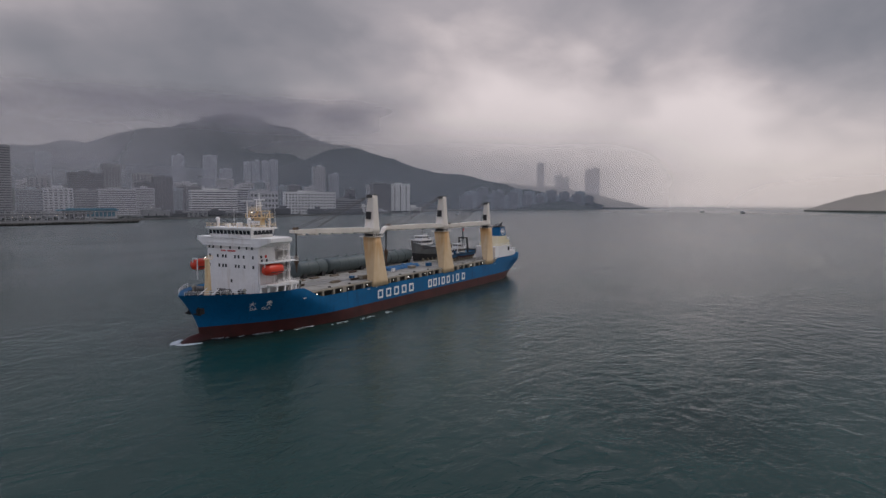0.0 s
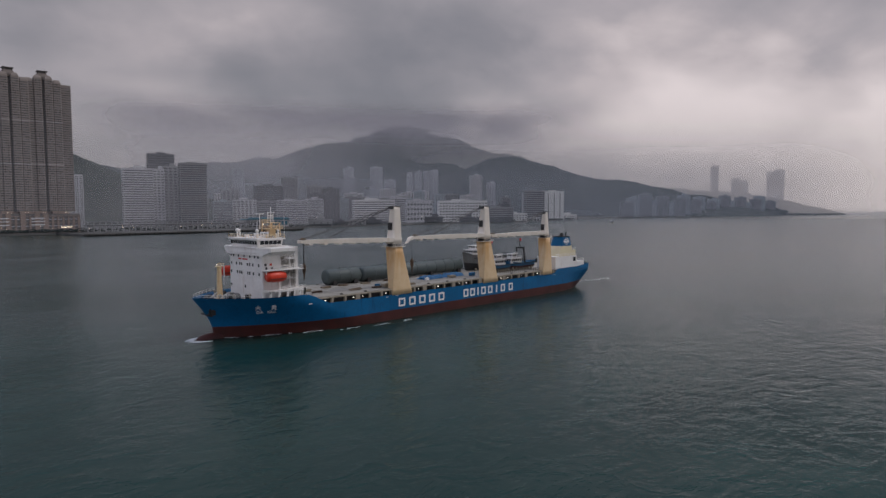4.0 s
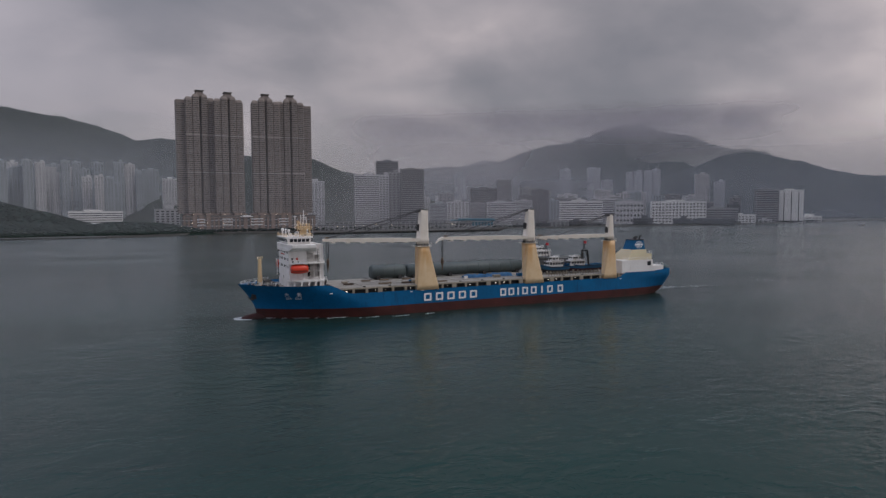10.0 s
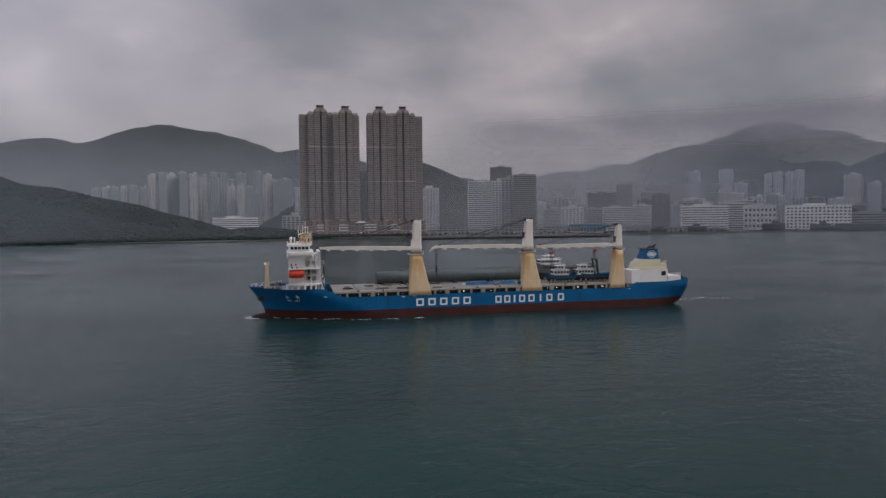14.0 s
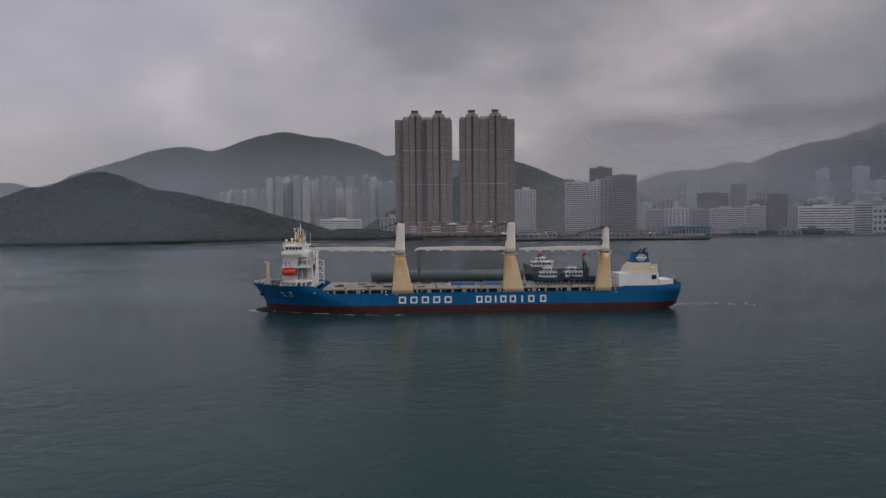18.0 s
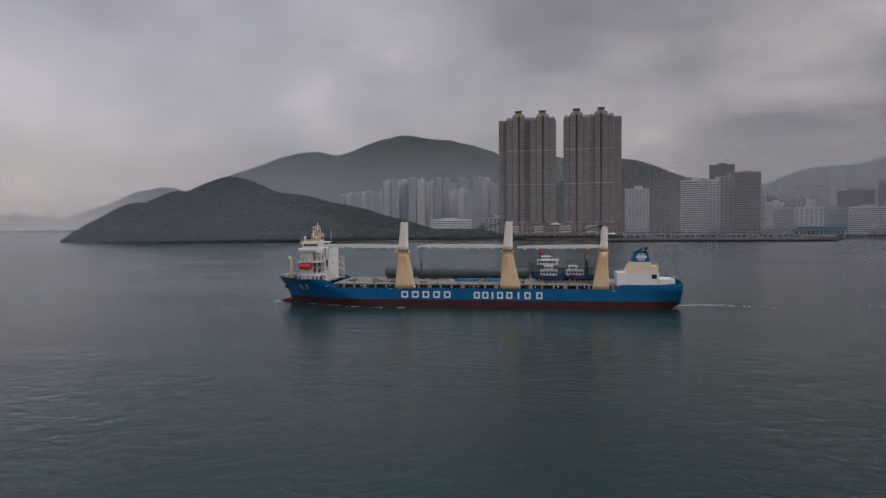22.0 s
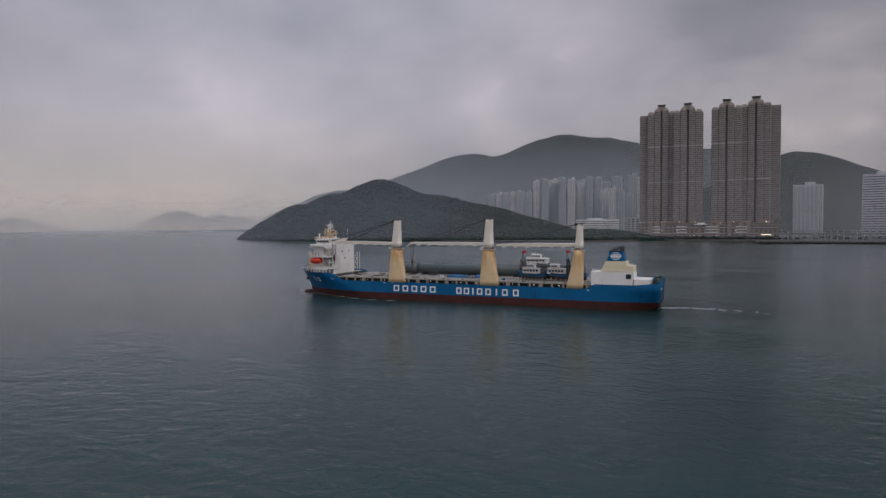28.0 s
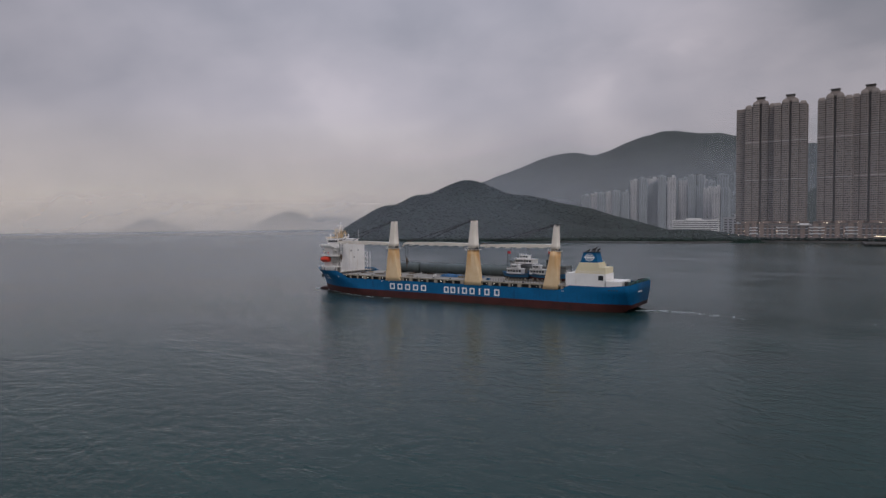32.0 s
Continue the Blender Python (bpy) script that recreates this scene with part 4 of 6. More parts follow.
    part("wing_brace", rods(0.1, ((-63.2, -12.0, 22.6), (-63.2, -9.6, 20.2)), ((-60.0, -11.2, 22.6), (-60.0, -11.2, 18.9))), WHITE, house)
    part("rail", rail(-68.8, -58.8, -13.3, 18.75, 0.95, 1.6, 0.045), WHITE, house, "white pipe rail")
    # name board
    part("name_board", boxes((-65.35, -65.2, -7.2, -3.0, 27.3, 28.35)), WHITE, mast, "white name board below the radar mast")
    for k in range(4):
        part("vent_box", boxes((-68.0 + k * 1.5, -67.1 + k * 1.5, 2.0 - k * 2.4, 3.2 - k * 2.4, 27.35, 28.1 + 0.3 * (k % 2))), WHITE, wh)


superstructure()


def lifeboat(side):
    y = side * 12.3
    bm = bmesh.new()
    rings = []
    for i in range(9):
        s = i / 8
        w = 1.45 * math.sin(math.pi * (0.12 + 0.76 * s)) ** 0.28
        h = 1.5 * math.sin(math.pi * (0.12 + 0.76 * s)) ** 0.25
        rings.append([(-68.9 + 5.1 * s, y + w * math.cos(a), 16.95 + h * math.sin(a) * (1.0 if math.sin(a) > 0 else 0.95)) for a in (2 * math.pi * k / 12 for k in range(12))])
    loft(bm, rings)
    boat = smooth(part("lifeboat", bm, ORANGE, ship, "bright orange enclosed lifeboat hung in davits"))
    part("canopy_hatch", boxes((-67.6, -66.8, y - 0.5, y + 0.5, 17.9, 18.4)), ORANGE, boat)
    part("fender_line", rods(0.09, ((-68.5, y - 1.45, 16.5), (-64.2, y - 1.45, 16.5))), DARK, boat)
    for x in (-69.0, -64.6):
        part("davit", rods(0.16, ((x, y + 1.6 * -side, 13.4), (x, y + 1.7 * -side, 18.6)), ((x, y + 1.7 * -side, 18.6), (x, y, 18.6)), ((x, y, 18.6), (x, y, 17.6))), WHITE, ship, "white lifeboat davit")


lifeboat(-1)
lifeboat(1)


def foredeck():
    bm = bmesh.new()
    loft(bm, [[(-76.6 + r * math.cos(a), -2.0 + r * math.sin(a), z) for a in (2 * math.pi * k / 10 for k in range(10))] for z, r in ((10.9, 0.88), (14.0, 0.72), (19.6, 0.52))])
    box(bm, -77.3, -75.9, -2.7, -1.3, 19.6, 19.75)
    mast = part("foremast", bm, CREAM, ship, "cream tubular foremast")
    part("rail", rail(-77.4, -75.8, -2.85, 19.75, 0.8, 0.8, 0.05), CREAM, mast)
    part("masthead_lamp", boxes((-77.3, -77.12, -2.1, -1.93, 20.05, 20.25)), MAST_LAMP, mast, "bright lit masthead lamp")
    for y in (-5.2, 3.4):
        bm = bmesh.new()
        for k in range(3):
            rod(bm, (-73.2, y + k * 1.2, 11.9), (-73.2, y + k * 1.2 + 0.9, 11.9), 0.75, 10)
            box(bm, -73.7, -72.6, y + k * 1.2 + 0.9, y + k * 1.2 + 1.1, 10.9, 12.6)
        part("mooring_winch", bm, paint("greasy_winch_grey", (0.14, 0.13, 0.12), 0.6, 0.3, 1.0, 4.0), ship, "greasy grey mooring winch")
    for x, y, w, h in ((-78.4, 0.6, 1.1, 1.3), (-75.2, 1.2, 0.9, 1.7), (-74.6, -3.2, 0.8, 1.2), (-71.9, -7.6, 0.7, 1.6), (-72.4, 4.4, 0.8, 1.5), (-79.9, -0.8, 0.6, 1.0)):
        bm = bmesh.new()
        box(bm, x - w / 2, x + w / 2, y - w * 0.7, y + w * 0.7, 10.9, 10.9 + h * 0.6)
        rod(bm, (x, y - w * 0.9, 10.9 + h * 0.7), (x, y + w * 0.9, 10.9 + h * 0.7), h * 0.32, 10)
        part("windlass", bm, BLACK if h < 1.4 else DARK, ship, "greasy black windlass gear")
    for x, y in ((-77.4, -3.9), (-75.0, -6.4), (-71.8, -8.7), (-74.0, 6.2)):
        bm = bmesh.new()
        rod(bm, (x, y, 10.9), (x, y, 12.3), 0.24, 8)
        loft(bm, [[(x + 0.42 * w * math.cos(a), y + 0.42 * w * math.sin(a), z) for a in (2 * math.pi * q / 10 for q in range(10))] for z, w in ((12.2, 1.0), (12.5, 1.05), (12.75, 0.5))])
        part("deck_vent", bm, COAMING, ship, "mushroom deck vent")
    for x, y in ((-79.0, -2.3), (-79.0, 2.3), (-76.0, -4.9), (-74.0, -6.9), (-76.0, 4.9), (-72.2, -8.3)):
        bm = bmesh.new()
        for d in (-0.35, 0.35):
            rod(bm, (x + d, y, 10.9), (x + d, y, 11.9), 0.22, 8)
        part("bollard", bm, BLACK, ship)
    part("bow_stay", rods(0.12, ((-80.0, -2.0, 11.2), (-77.9, -3.2, 13.2)), ((-78.2, -4.2, 11.2), (-76.2, -5.2, 13.0))), WHITE, ship)
    for side in (-1, 1):
        bm = bmesh.new()
        for i in range(7):
            x = -82.2 + i * 1.7
            b = half(x, 11.9) - 0.15
            rod(bm, (x, side * b, 11.7), (x, side * b, 12.7), 0.05, 4)
            if i:
                rod(bm, (px_, side * pb_, 12.7), (x, side * b, 12.7), 0.045, 4)
                rod(bm, (px_, side * pb_, 12.25), (x, side * b, 12.25), 0.04, 4)
            px_, pb_ = x, b
        part("bow_rail", bm, WHITE, ship)
        # anchor in its pocket
        b = half(-78.8, 8.2)
        bm = boxes((-79.2, -77.9, side * b - 0.9, side * b + 0.35, 7.2, 8.6))
        rod(bm, (-79.5, side * (b + 0.2), 7.0), (-78.9, side * (b + 0.2), 8.9), 0.2, 6)
        rod(bm, (-80.2, side * (b + 0.1), 7.5), (-78.6, side * (b + 0.4), 6.9), 0.2, 6)
        part("anchor", bm, BLACK, ship, "black anchor housed at the bow")


foredeck()


def ship_name():
    """The name on the bow and on the bridge rail."""
    cu = bpy.data.curves.new("name", "FONT")
    cu.body, cu.size, cu.extrude, cu.align_x = "DA   GUI", 1.25, 0.03, "CENTER"
    tmp = new("name_tmp", cu)
    bpy.context.view_layer.update()
    me = bpy.data.meshes.new_from_object(tmp.evaluated_get(bpy.context.evaluated_depsgraph_get()))
    bpy.data.objects.remove(tmp)
    black = paint("black_lettering_paint", (0.03, 0.03, 0.035), 0.6)
    ob = new("board_name", me.copy())
    ob.data.materials.append(black)
    ob.parent = ship
    ob.matrix_basis = pose(-65.39, -5.1, 27.5, 90, 0, -90) @ Matrix.Diagonal((0.62, 0.62, 0.3, 1))
    for side in (-1, 1):
        x, z = -67.4, 7.2
        b = half(x, z)
        slope = math.degrees(math.atan2(half(x + 2, z) - half(x - 2, z), 4.0))
        flare = math.degrees(math.atan2(half(x, z + 1) - half(x, z - 1), 2.0))
        ob = new("ship_name", me.copy())
        ob.data.materials.append(LETTER)
        ob.parent = ship
        ob.matrix_basis = pose(x, side * (b + 0.06), z, 90, 0, -slope if side < 0 else 180 + slope) @ pose(0, 0, 0, flare, 0, 0)
        tagged(ob, "white ship's name on the bow")
        for k, dx in enumerate((-2.0, 2.0)):
            bm = bmesh.new()
            strokes = (((-0.62, 0.22), (0.62, 0.22)), ((0.0, 0.85), (0.0, 0.1)), ((0.0, 0.15), (-0.6, -0.7)), ((0.0, 0.15), (0.62, -0.7))) if k == 0 else (
                ((-0.4, 0.74), (0.4, 0.74)), ((0.0, 0.92), (0.0, 0.34)), ((-0.4, 0.5), (0.4, 0.5)), ((-0.65, 0.28), (0.65, 0.28)), ((-0.4, 0.08), (0.4, 0.08)), ((-0.4, 0.08), (-0.4, -0.4)), ((0.4, 0.08), (0.4, -0.4)), ((0.0, -0.1), (-0.55, -0.75)), ((0.1, -0.45), (0.55, -0.75)))
            for n_, (p, q) in enumerate(strokes):
                d = (Vector(q) - Vector(p)).normalized() * 0.08
                e = Vector((-d.y, d.x))
                lay = [[bm.verts.new((c.x, c.y, zz)) for c in (Vector(p) - e - d, Vector(q) - e + d, Vector(q) + e + d, Vector(p) + e - d)] for zz in (-0.03, 0.03 + 0.002 * n_)]
                bm.faces.new(lay[0])
                bm.faces.new(lay[1])
                for c in range(4):
                    bm.faces.new((lay[0][c], lay[0][(c + 1) % 4], lay[1][(c + 1) % 4], lay[1][c]))
            ob2 = part("name_glyph", bm, LETTER, ship)
            ob2.matrix_basis = ob.matrix_basis @ pose(dx, 2.0, 0)


ship_name()


def aft_house():
    y0, y1 = -13.35, -4.5
    part("aft_house", boxes((58.6, 74.1, y0, y1, 10.0, 14.95), (73.8, 79.8, y0, y1 + 2, 10.0, 12.4)), WHITE, ship, "white aft deckhouse")
    part("window", boxes((71.3, 73.2, y0 - 0.06, y0 + 0.1, 12.6, 14.3)), GLASS, ship, "large dark aft window")
    bm = bmesh.new()
    loft(bm, [[(62.0, y0 + 0.4, 14.95), (73.9, y0 + 0.4, 14.95), (73.9, y1, 14.95), (62.0, y1, 14.95)], [(63.0, y0 + 0.5, 17.2), (73.9, y0 + 0.5, 17.2), (73.9, y1, 17.2), (63.0, y1, 17.2)]])
    loft(bm, [[(63.0, y0 + 0.5, 17.2), (71.4, y0 + 0.5, 17.2), (71.4, y1, 17.2), (63.0, y1, 17.2)], [(64.0, y0 + 0.7, 19.0), (71.2, y0 + 0.7, 19.0), (71.2, y1 - 1.6, 19.0), (64.2, y1 - 1.6, 19.0)]])
    fun = part("funnel_casing", bm, FUNNEL_CREAM, ship, "pale yellow funnel casing")
    bm = bmesh.new()
    loft(bm, [[(64.2, y0 + 0.75, 19.0), (70.8, y0 + 0.75, 19.0), (70.8, y1 - 2.6, 19.0), (64.2, y1 - 2.6, 19.0)], [(65.3, y0 + 1.0, 22.7), (70.0, y0 + 1.0, 22.7), (70.0, y1 - 3.2, 22.7), (65.3, y1 - 3.2, 22.7)]])
    part("funnel", bm, HULL_BLUE, ship, "blue funnel with a white round emblem")
    # plain round emblem
    bm = bmesh.new()
    for k in range(28):
        a0, a1 = 2 * math.pi * k / 28, 2 * math.pi * (k + 1) / 28
        q = []
        for a, r in ((a0, 1.4), (a1, 1.4), (a1, 1.2), (a0, 1.2)):
            zz = 20.9 + r * math.sin(a)
            q.append(bm.verts.new((67.6 + 1.25 * r * math.cos(a), y0 + 0.75 + 0.25 * (zz - 19.0) / 3.7 - 0.06, zz)))
        bm.faces.new(q)
    for z, w in ((20.9, 2.0), (21.5, 1.0), (20.3, 1.0)):
        yy = y0 + 0.75 + 0.25 * (z - 19.0) / 3.7
        box(bm, 67.6 - w, 67.6 + w, yy - 0.08, yy, z - 0.16 - 0.12 * (z == 20.9), z + 0.16 + 0.12 * (z == 20.9))
    part("funnel_emblem", bm, LETTER, ship, "plain white ring emblem")
    part("funnel_cap", boxes((65.0, 70.5, y0 + 0.8, y1 - 3.0, 22.7, 22.95)), BLACK, ship)
    bm = bmesh.new()
    for x, y, h in ((66.3, -11.2, 0.5), (67.6, -9.4, 0.9), (69.1, -11.0, 1.4), (69.4, -8.6, 0.8)):
        rod(bm, (x, y, 22.8), (x + 0.3, y, 22.8 + h), 0.32, 8)
        rod(bm, (x + 0.3, y, 22.8 + h), (x + 1.1, y, 23.2 + h), 0.3, 8)
    part("exhaust_pipes", bm, BLACK, ship, "sooty black exhaust pipes")
    part("rail", rail(59, 73.4, y0 + 0.1, 14.95, 1.0, 1.8, 0.05), WHITE, ship)
    part("rail", rail(74.2, 79.6, y0 + 0.1, 12.4, 1.0, 1.4, 0.05), WHITE, ship)
    part("rail", rail(71.8, 73.8, y0 + 0.6, 17.2, 1.0, 1.1, 0.05), WHITE, ship)
    for b in ((80.4, 81.6, -11.5, -9.5, 10.0, 12.2), (80.6, 81.6, -2, 2, 10.0, 11.8), (79.9, 80.8, 6, 10, 10.0, 12.0)):
        part("stern_locker", boxes(b), DARK, ship)
    for y in (-8, -4, 4, 11.5):
        bm = bmesh.new()
        rod(bm, (81.2, y - 0.7, 11.2), (81.2, y + 0.7, 11.2), 0.6, 10)
        winch = part("stern_winch", bm, DARK, ship, "dark mooring winch drum")
        for s in (-0.8, 0.8):
            part("winch_cheek", boxes((80.6, 81.8, y + s - 0.06, y + s + 0.06, 10.0, 11.9)), DARK, winch)
    part("stern_rail", rail(-13.2, 13.2, 82.3, 11.1, 1.0, 1.7, 0.06, "y"), paint("green_rail_paint", (0.05, 0.16, 0.15), 0.6), ship)
    bm = boxes((57.4, 60.6, -13.5, -13.0, 8.9, 9.1), (57.4, 60.6, -13.5, -13.0, 9.8, 9.95))
    for k in range(5):
        rod(bm, (57.6 + k * 0.7, -13.3, 8.9), (58.1 + k * 0.7, -13.3, 10.6), 0.08, 5)
    part("gangway", bm, COAMING, ship)
    for k in range(5):  # port of registry, not readable
        part("stern_mark", boxes((82.62, 82.7, -2.6 + 1.1 * k, -2.0 + 1.1 * k, 7.8, 8.25)), LETTER, ship)
    for k in range(4):
        part("quarter_mark", boxes((75.2 + 1.0 * k, 75.7 + 1.0 * k, -13.75, -13.55, 9.0, 9.3)), DARK, ship)
    for x, z in ((-57.4, 8.9), (-30.5, 8.0), (57.0, 7.9), (-26.5, 8.1)):
        part("draught_mark", boxes((x, x + 1.0, -13.76, -13.6, z, z + 0.18)), LETTER, ship)


aft_house()


# ---- cargo on deck ----
def rider(ob):
    RIDERS.append(ob)
    return ob


def steel_shell(x0, x1, y, z, r, label):
    body = rider(thing("steel_cylinder", label, "cylinder", "steel shells on deck"))
    bm = bmesh.new()
    rings = []
    for x, k in ((x0 - 0.5, 0.55), (x0 - 0.35, 0.86), (x0, 0.99), (x0 + 0.02, 1.0), (x1 - 0.02, 1.0), (x1, 0.99), (x1 + 0.35, 0.86), (x1 + 0.5, 0.55)):
        rings.append([(x, y + r * k * math.cos(a), z + r * k * math.sin(a)) for a in (2 * math.pi * q / 32 for q in range(32))])
    loft(bm, rings)
    smooth(part("shell", bm, STEEL_GREEN, body))
    n = int((x1 - x0) / 5)
    for i in range(1, n + 1):
        x = x0 + (x1 - x0) * i / (n + 1)
        bm = bmesh.new()
        rings = [[(x + d, y + (r + h) * math.cos(a), z + (r + h) * math.sin(a)) for a in (2 * math.pi * q / 32 for q in range(32))] for d, h in ((-0.14, 0.0), (-0.12, 0.09), (0.12, 0.09), (0.14, 0.0))]
        loft(bm, rings)
        part("stiffening_ring", bm, STEEL_GREEN, body)
        bm = bmesh.new()
        rod(bm, (x + 1.2, y, z + r - 0.1), (x + 1.2, y, z + r + 0.55), 0.22, 8)
        box(bm, x + 0.8, x + 1.6, y - 0.3, y + 0.3, z + r + 0.45, z + r + 0.6)
        part("nozzle", bm, STEEL_GREEN, body)
    for i in range(max(2, n // 2)):
        x = x0 + 2 + (x1 - x0 - 4) * i / max(1, max(2, n // 2) - 1)
        part("saddle", boxes((x - 0.7, x + 0.7, y - 2.2, y + 2.2, 10.32, z - r * 0.55)), DARK, body, "dark timber and steel saddle")


steel_shell(-36.6, -24.4, 8.0, 12.95, 2.35, "short grey-green steel cylinder on saddles on the hatch")
steel_shell(-22.9, 24.8, 8.0, 12.95, 2.35, "long grey-green steel cylinder on saddles on the hatch")


def tarp(x0, x1, y0, y1, h, label):
    bm = bmesh.new()
    nx, ny = 14, 6
    g = [[bm.verts.new((x0 + (x1 - x0) * i / nx, y0 + (y1 - y0) * j / ny, 10.35 + (0 if i in (0, nx) or j in (0, ny) else h * (0.7 + 0.6 * noise.noise(Vector((i * 0.6, j * 0.8, x0))))))) for i in range(nx + 1)] for j in range(ny + 1)]
    for j in range(ny):
        for i in range(nx):
            bm.faces.new((g[j][i], g[j][i + 1], g[j + 1][i + 1], g[j + 1][i]))
    ob = rider(smooth(part("covered_cargo", bm, TARP)))
    tagged(ob, label, "cargo")


tarp(-4.8, 4.6, -4.2, 0.8, 1.2, "low deck cargo under a bright blue tarpaulin")
tarp(5.4, 15.3, -4.0, 1.2, 1.1, "long deck cargo under a wrinkled blue tarpaulin")


def boat_hull(bm, x0, x1, y, w, z0, z1, rise, lo=0.0, hi=1.0):
    """A workboat's hull with its bow towards -x, between two levels."""
    n = 16
    levels = [lo + (hi - lo) * k / 4 for k in range(5)]
    for sign in (-1, 1):
        grid = []
        for i in range(n + 1):
            u = i / n
            b = w * min(1.0, (1 - (1 - min(1, u / 0.38)) ** 2) + 0.02) * (1 - 0.12 * max(0, u - 0.7) / 0.3)
            top = z1 + rise * (max(0, 0.45 - u) / 0.45) ** 1.7 + rise * 0.25 * (max(0, u - 0.75) / 0.25) ** 2
            col = []
            for s in levels:
                z = z0 + (top - z0) * s
                bb = b * (0.55 + 0.45 * s ** 0.6)
                col.append(bm.verts.new((x0 + (x1 - x0) * u + (1 - s) * (1 - u) * 1.6, y + sign * bb, z)))
            grid.append(col)
        for a, b_ in zip(grid, grid[1:]):
            for j in range(4):
                bm.faces.new((a[j], b_[j], b_[j + 1], a[j + 1]))
        if sign < 0:
            keep = grid
    for j in range(4):
        bm.faces.new((keep[n][j], grid[n][j], grid[n][j + 1], keep[n][j + 1]))
        bm.faces.new((keep[0][j], grid[0][j], grid[0][j + 1], keep[0][j + 1]))
    if hi == 1.0:
        for a, b_, c, d in zip(keep, keep[1:], grid[1:], grid):
            bm.faces.new([bm.verts.new((v[4].co.x, v[4].co.y, v[4].co.z - 0.5)) for v in (a, b_, c, d)])


def cabin(bm, x0, x1, y, w, z, h, rake=0.3):
    loft(bm, [[(x0, y - w, z), (x1, y - w, z), (x1, y + w, z), (x0, y + w, z)], [(x0 + rake, y - w + 0.1, z + h), (x1, y - w + 0.1, z + h), (x1, y + w - 0.1, z + h), (x0 + rake, y + w - 0.1, z + h)]])
    box(bm, x0 - 0.1, x1 + 0.35, y - w - 0.25, y + w + 0.25, z + h, z + h + 0.14)


def workboat(name, label, x0, x1, y, w, z0, z1, rise, hull_mat, under_mat, cabins, mast, flag=None, gallows=None):
    boat = rider(thing(name, label, "boat", "boats carried on deck"))
    bm = bmesh.new()
    boat_hull(bm, x0, x1, y, w, z0, z1, rise, 0.42, 1.0)
    smooth(part("hull", bm, hull_mat, boat))
    bm = bmesh.new()
    boat_hull(bm, x0, x1, y, w, z0, z1, rise, 0.0, 0.42)
    smooth(part("underbody", bm, under_mat, boat))
    part("rubbing_strake", rods(0.14, ((x0 + 3, y - w, z1 - 0.2), (x1, y - w * 0.93, z1 - 0.2))), BLACK, boat)
    for c0, c1, cw, cz, ch in cabins:
        bm = bmesh.new()
        cabin(bm, c0, c1, y, cw, cz, ch)
        cb = part("cabin", bm, BOAT_WHITE, boat, "white painted cabin")
        x = c0 + 0.6
        while x < c1 - 0.6:
            part("window", boxes((x, x + 0.85, y - cw - 0.04, y - cw + 0.1, cz + ch * 0.42, cz + ch * 0.84)), GLASS, cb)
            x += 1.25
        for k in range(int(cw * 2 / 1.1)):
            yy = y - cw + 0.35 + 1.1 * k
            part("window", boxes((c0 - 0.02 + 0.12, c0 + 0.3, yy, yy + 0.75, cz + ch * 0.5, cz + ch * 0.84)), GLASS, cb)
        part("rail", rail(c0 + 0.3, c1, y - cw - 0.1, cz + ch + 0.14, 0.7, 1.1, 0.04), WHITE, cb)
    mx, mz0, mz1 = mast
    part("mast", rods(0.1, ((mx, y, mz0), (mx, y, mz1)), ((mx, y - 1.0, mz1 - 1.4), (mx, y + 1.0, mz1 - 1.4)), ((mx, y, mz1 - 0.6), (mx + 2.5, y, mz0))), BLACK, boat)
    if flag:
        bm = bmesh.new()
        g = [[bm.verts.new((mx + 0.1 + 1.4 * i / 6, y + 0.14 * math.sin(i * 1.3), mz1 - 0.1 - 0.95 * j)) for i in range(7)] for j in range(2)]
        for i in range(6):
            bm.faces.new((g[0][i], g[0][i + 1], g[1][i + 1], g[1][i]))
        part("flag", bm, RED_FLAG, boat, "small red flag")
    if gallows:
        gx, gz0, gz1 = gallows
        bm = bmesh.new()
        for s in (-1, 1):
            loft(bm, [[(gx - 0.3, y + s * 1.9 - 0.25, gz0), (gx + 0.3, y + s * 1.9 - 0.25, gz0), (gx + 0.3, y + s * 1.9 + 0.25, gz0), (gx - 0.3, y + s * 1.9 + 0.25, gz0)], [(gx - 0.8, y + s * 1.7 - 0.25, gz1), (gx - 0.3, y + s * 1.7 - 0.25, gz1), (gx - 0.3, y + s * 1.7 + 0.25, gz1), (gx - 0.8, y + s * 1.7 + 0.25, gz1)]])
        box(bm, gx - 0.85, gx - 0.25, y - 2.0, y + 2.0, gz1, gz1 + 0.5)
        part("gallows", bm, BLACK, boat, "black steel towing gallows")
    for i in range(7):
        x = x0 + (x1 - x0) * (0.2 + 0.7 * i / 6)
        for s in (-1, 1):
            part("chock", boxes((x - 0.25, x + 0.25, y + min(s * w * 0.7, s * w * 0.45), y + max(s * w * 0.7, s * w * 0.45), 10.31, z0 + 0.7)), COAMING, boat, "timber cradle chock")


BLACK_HULL = paint("black_hull_paint", (0.03, 0.03, 0.032), 0.55, 0.2, 0.4, 2.0)
workboat("grey_workboat", "weathered grey workboat with a white bridge carried on deck", 24.8, 52.0, 6.2, 3.6, 10.7, 15.6, 2.4, GREY_HULL, BLACK_HULL, [(28.3, 37.0, 2.4, 16.6, 1.8), (30.2, 34.0, 1.8, 18.55, 1.4)], (33.0, 20.8, 24.0))
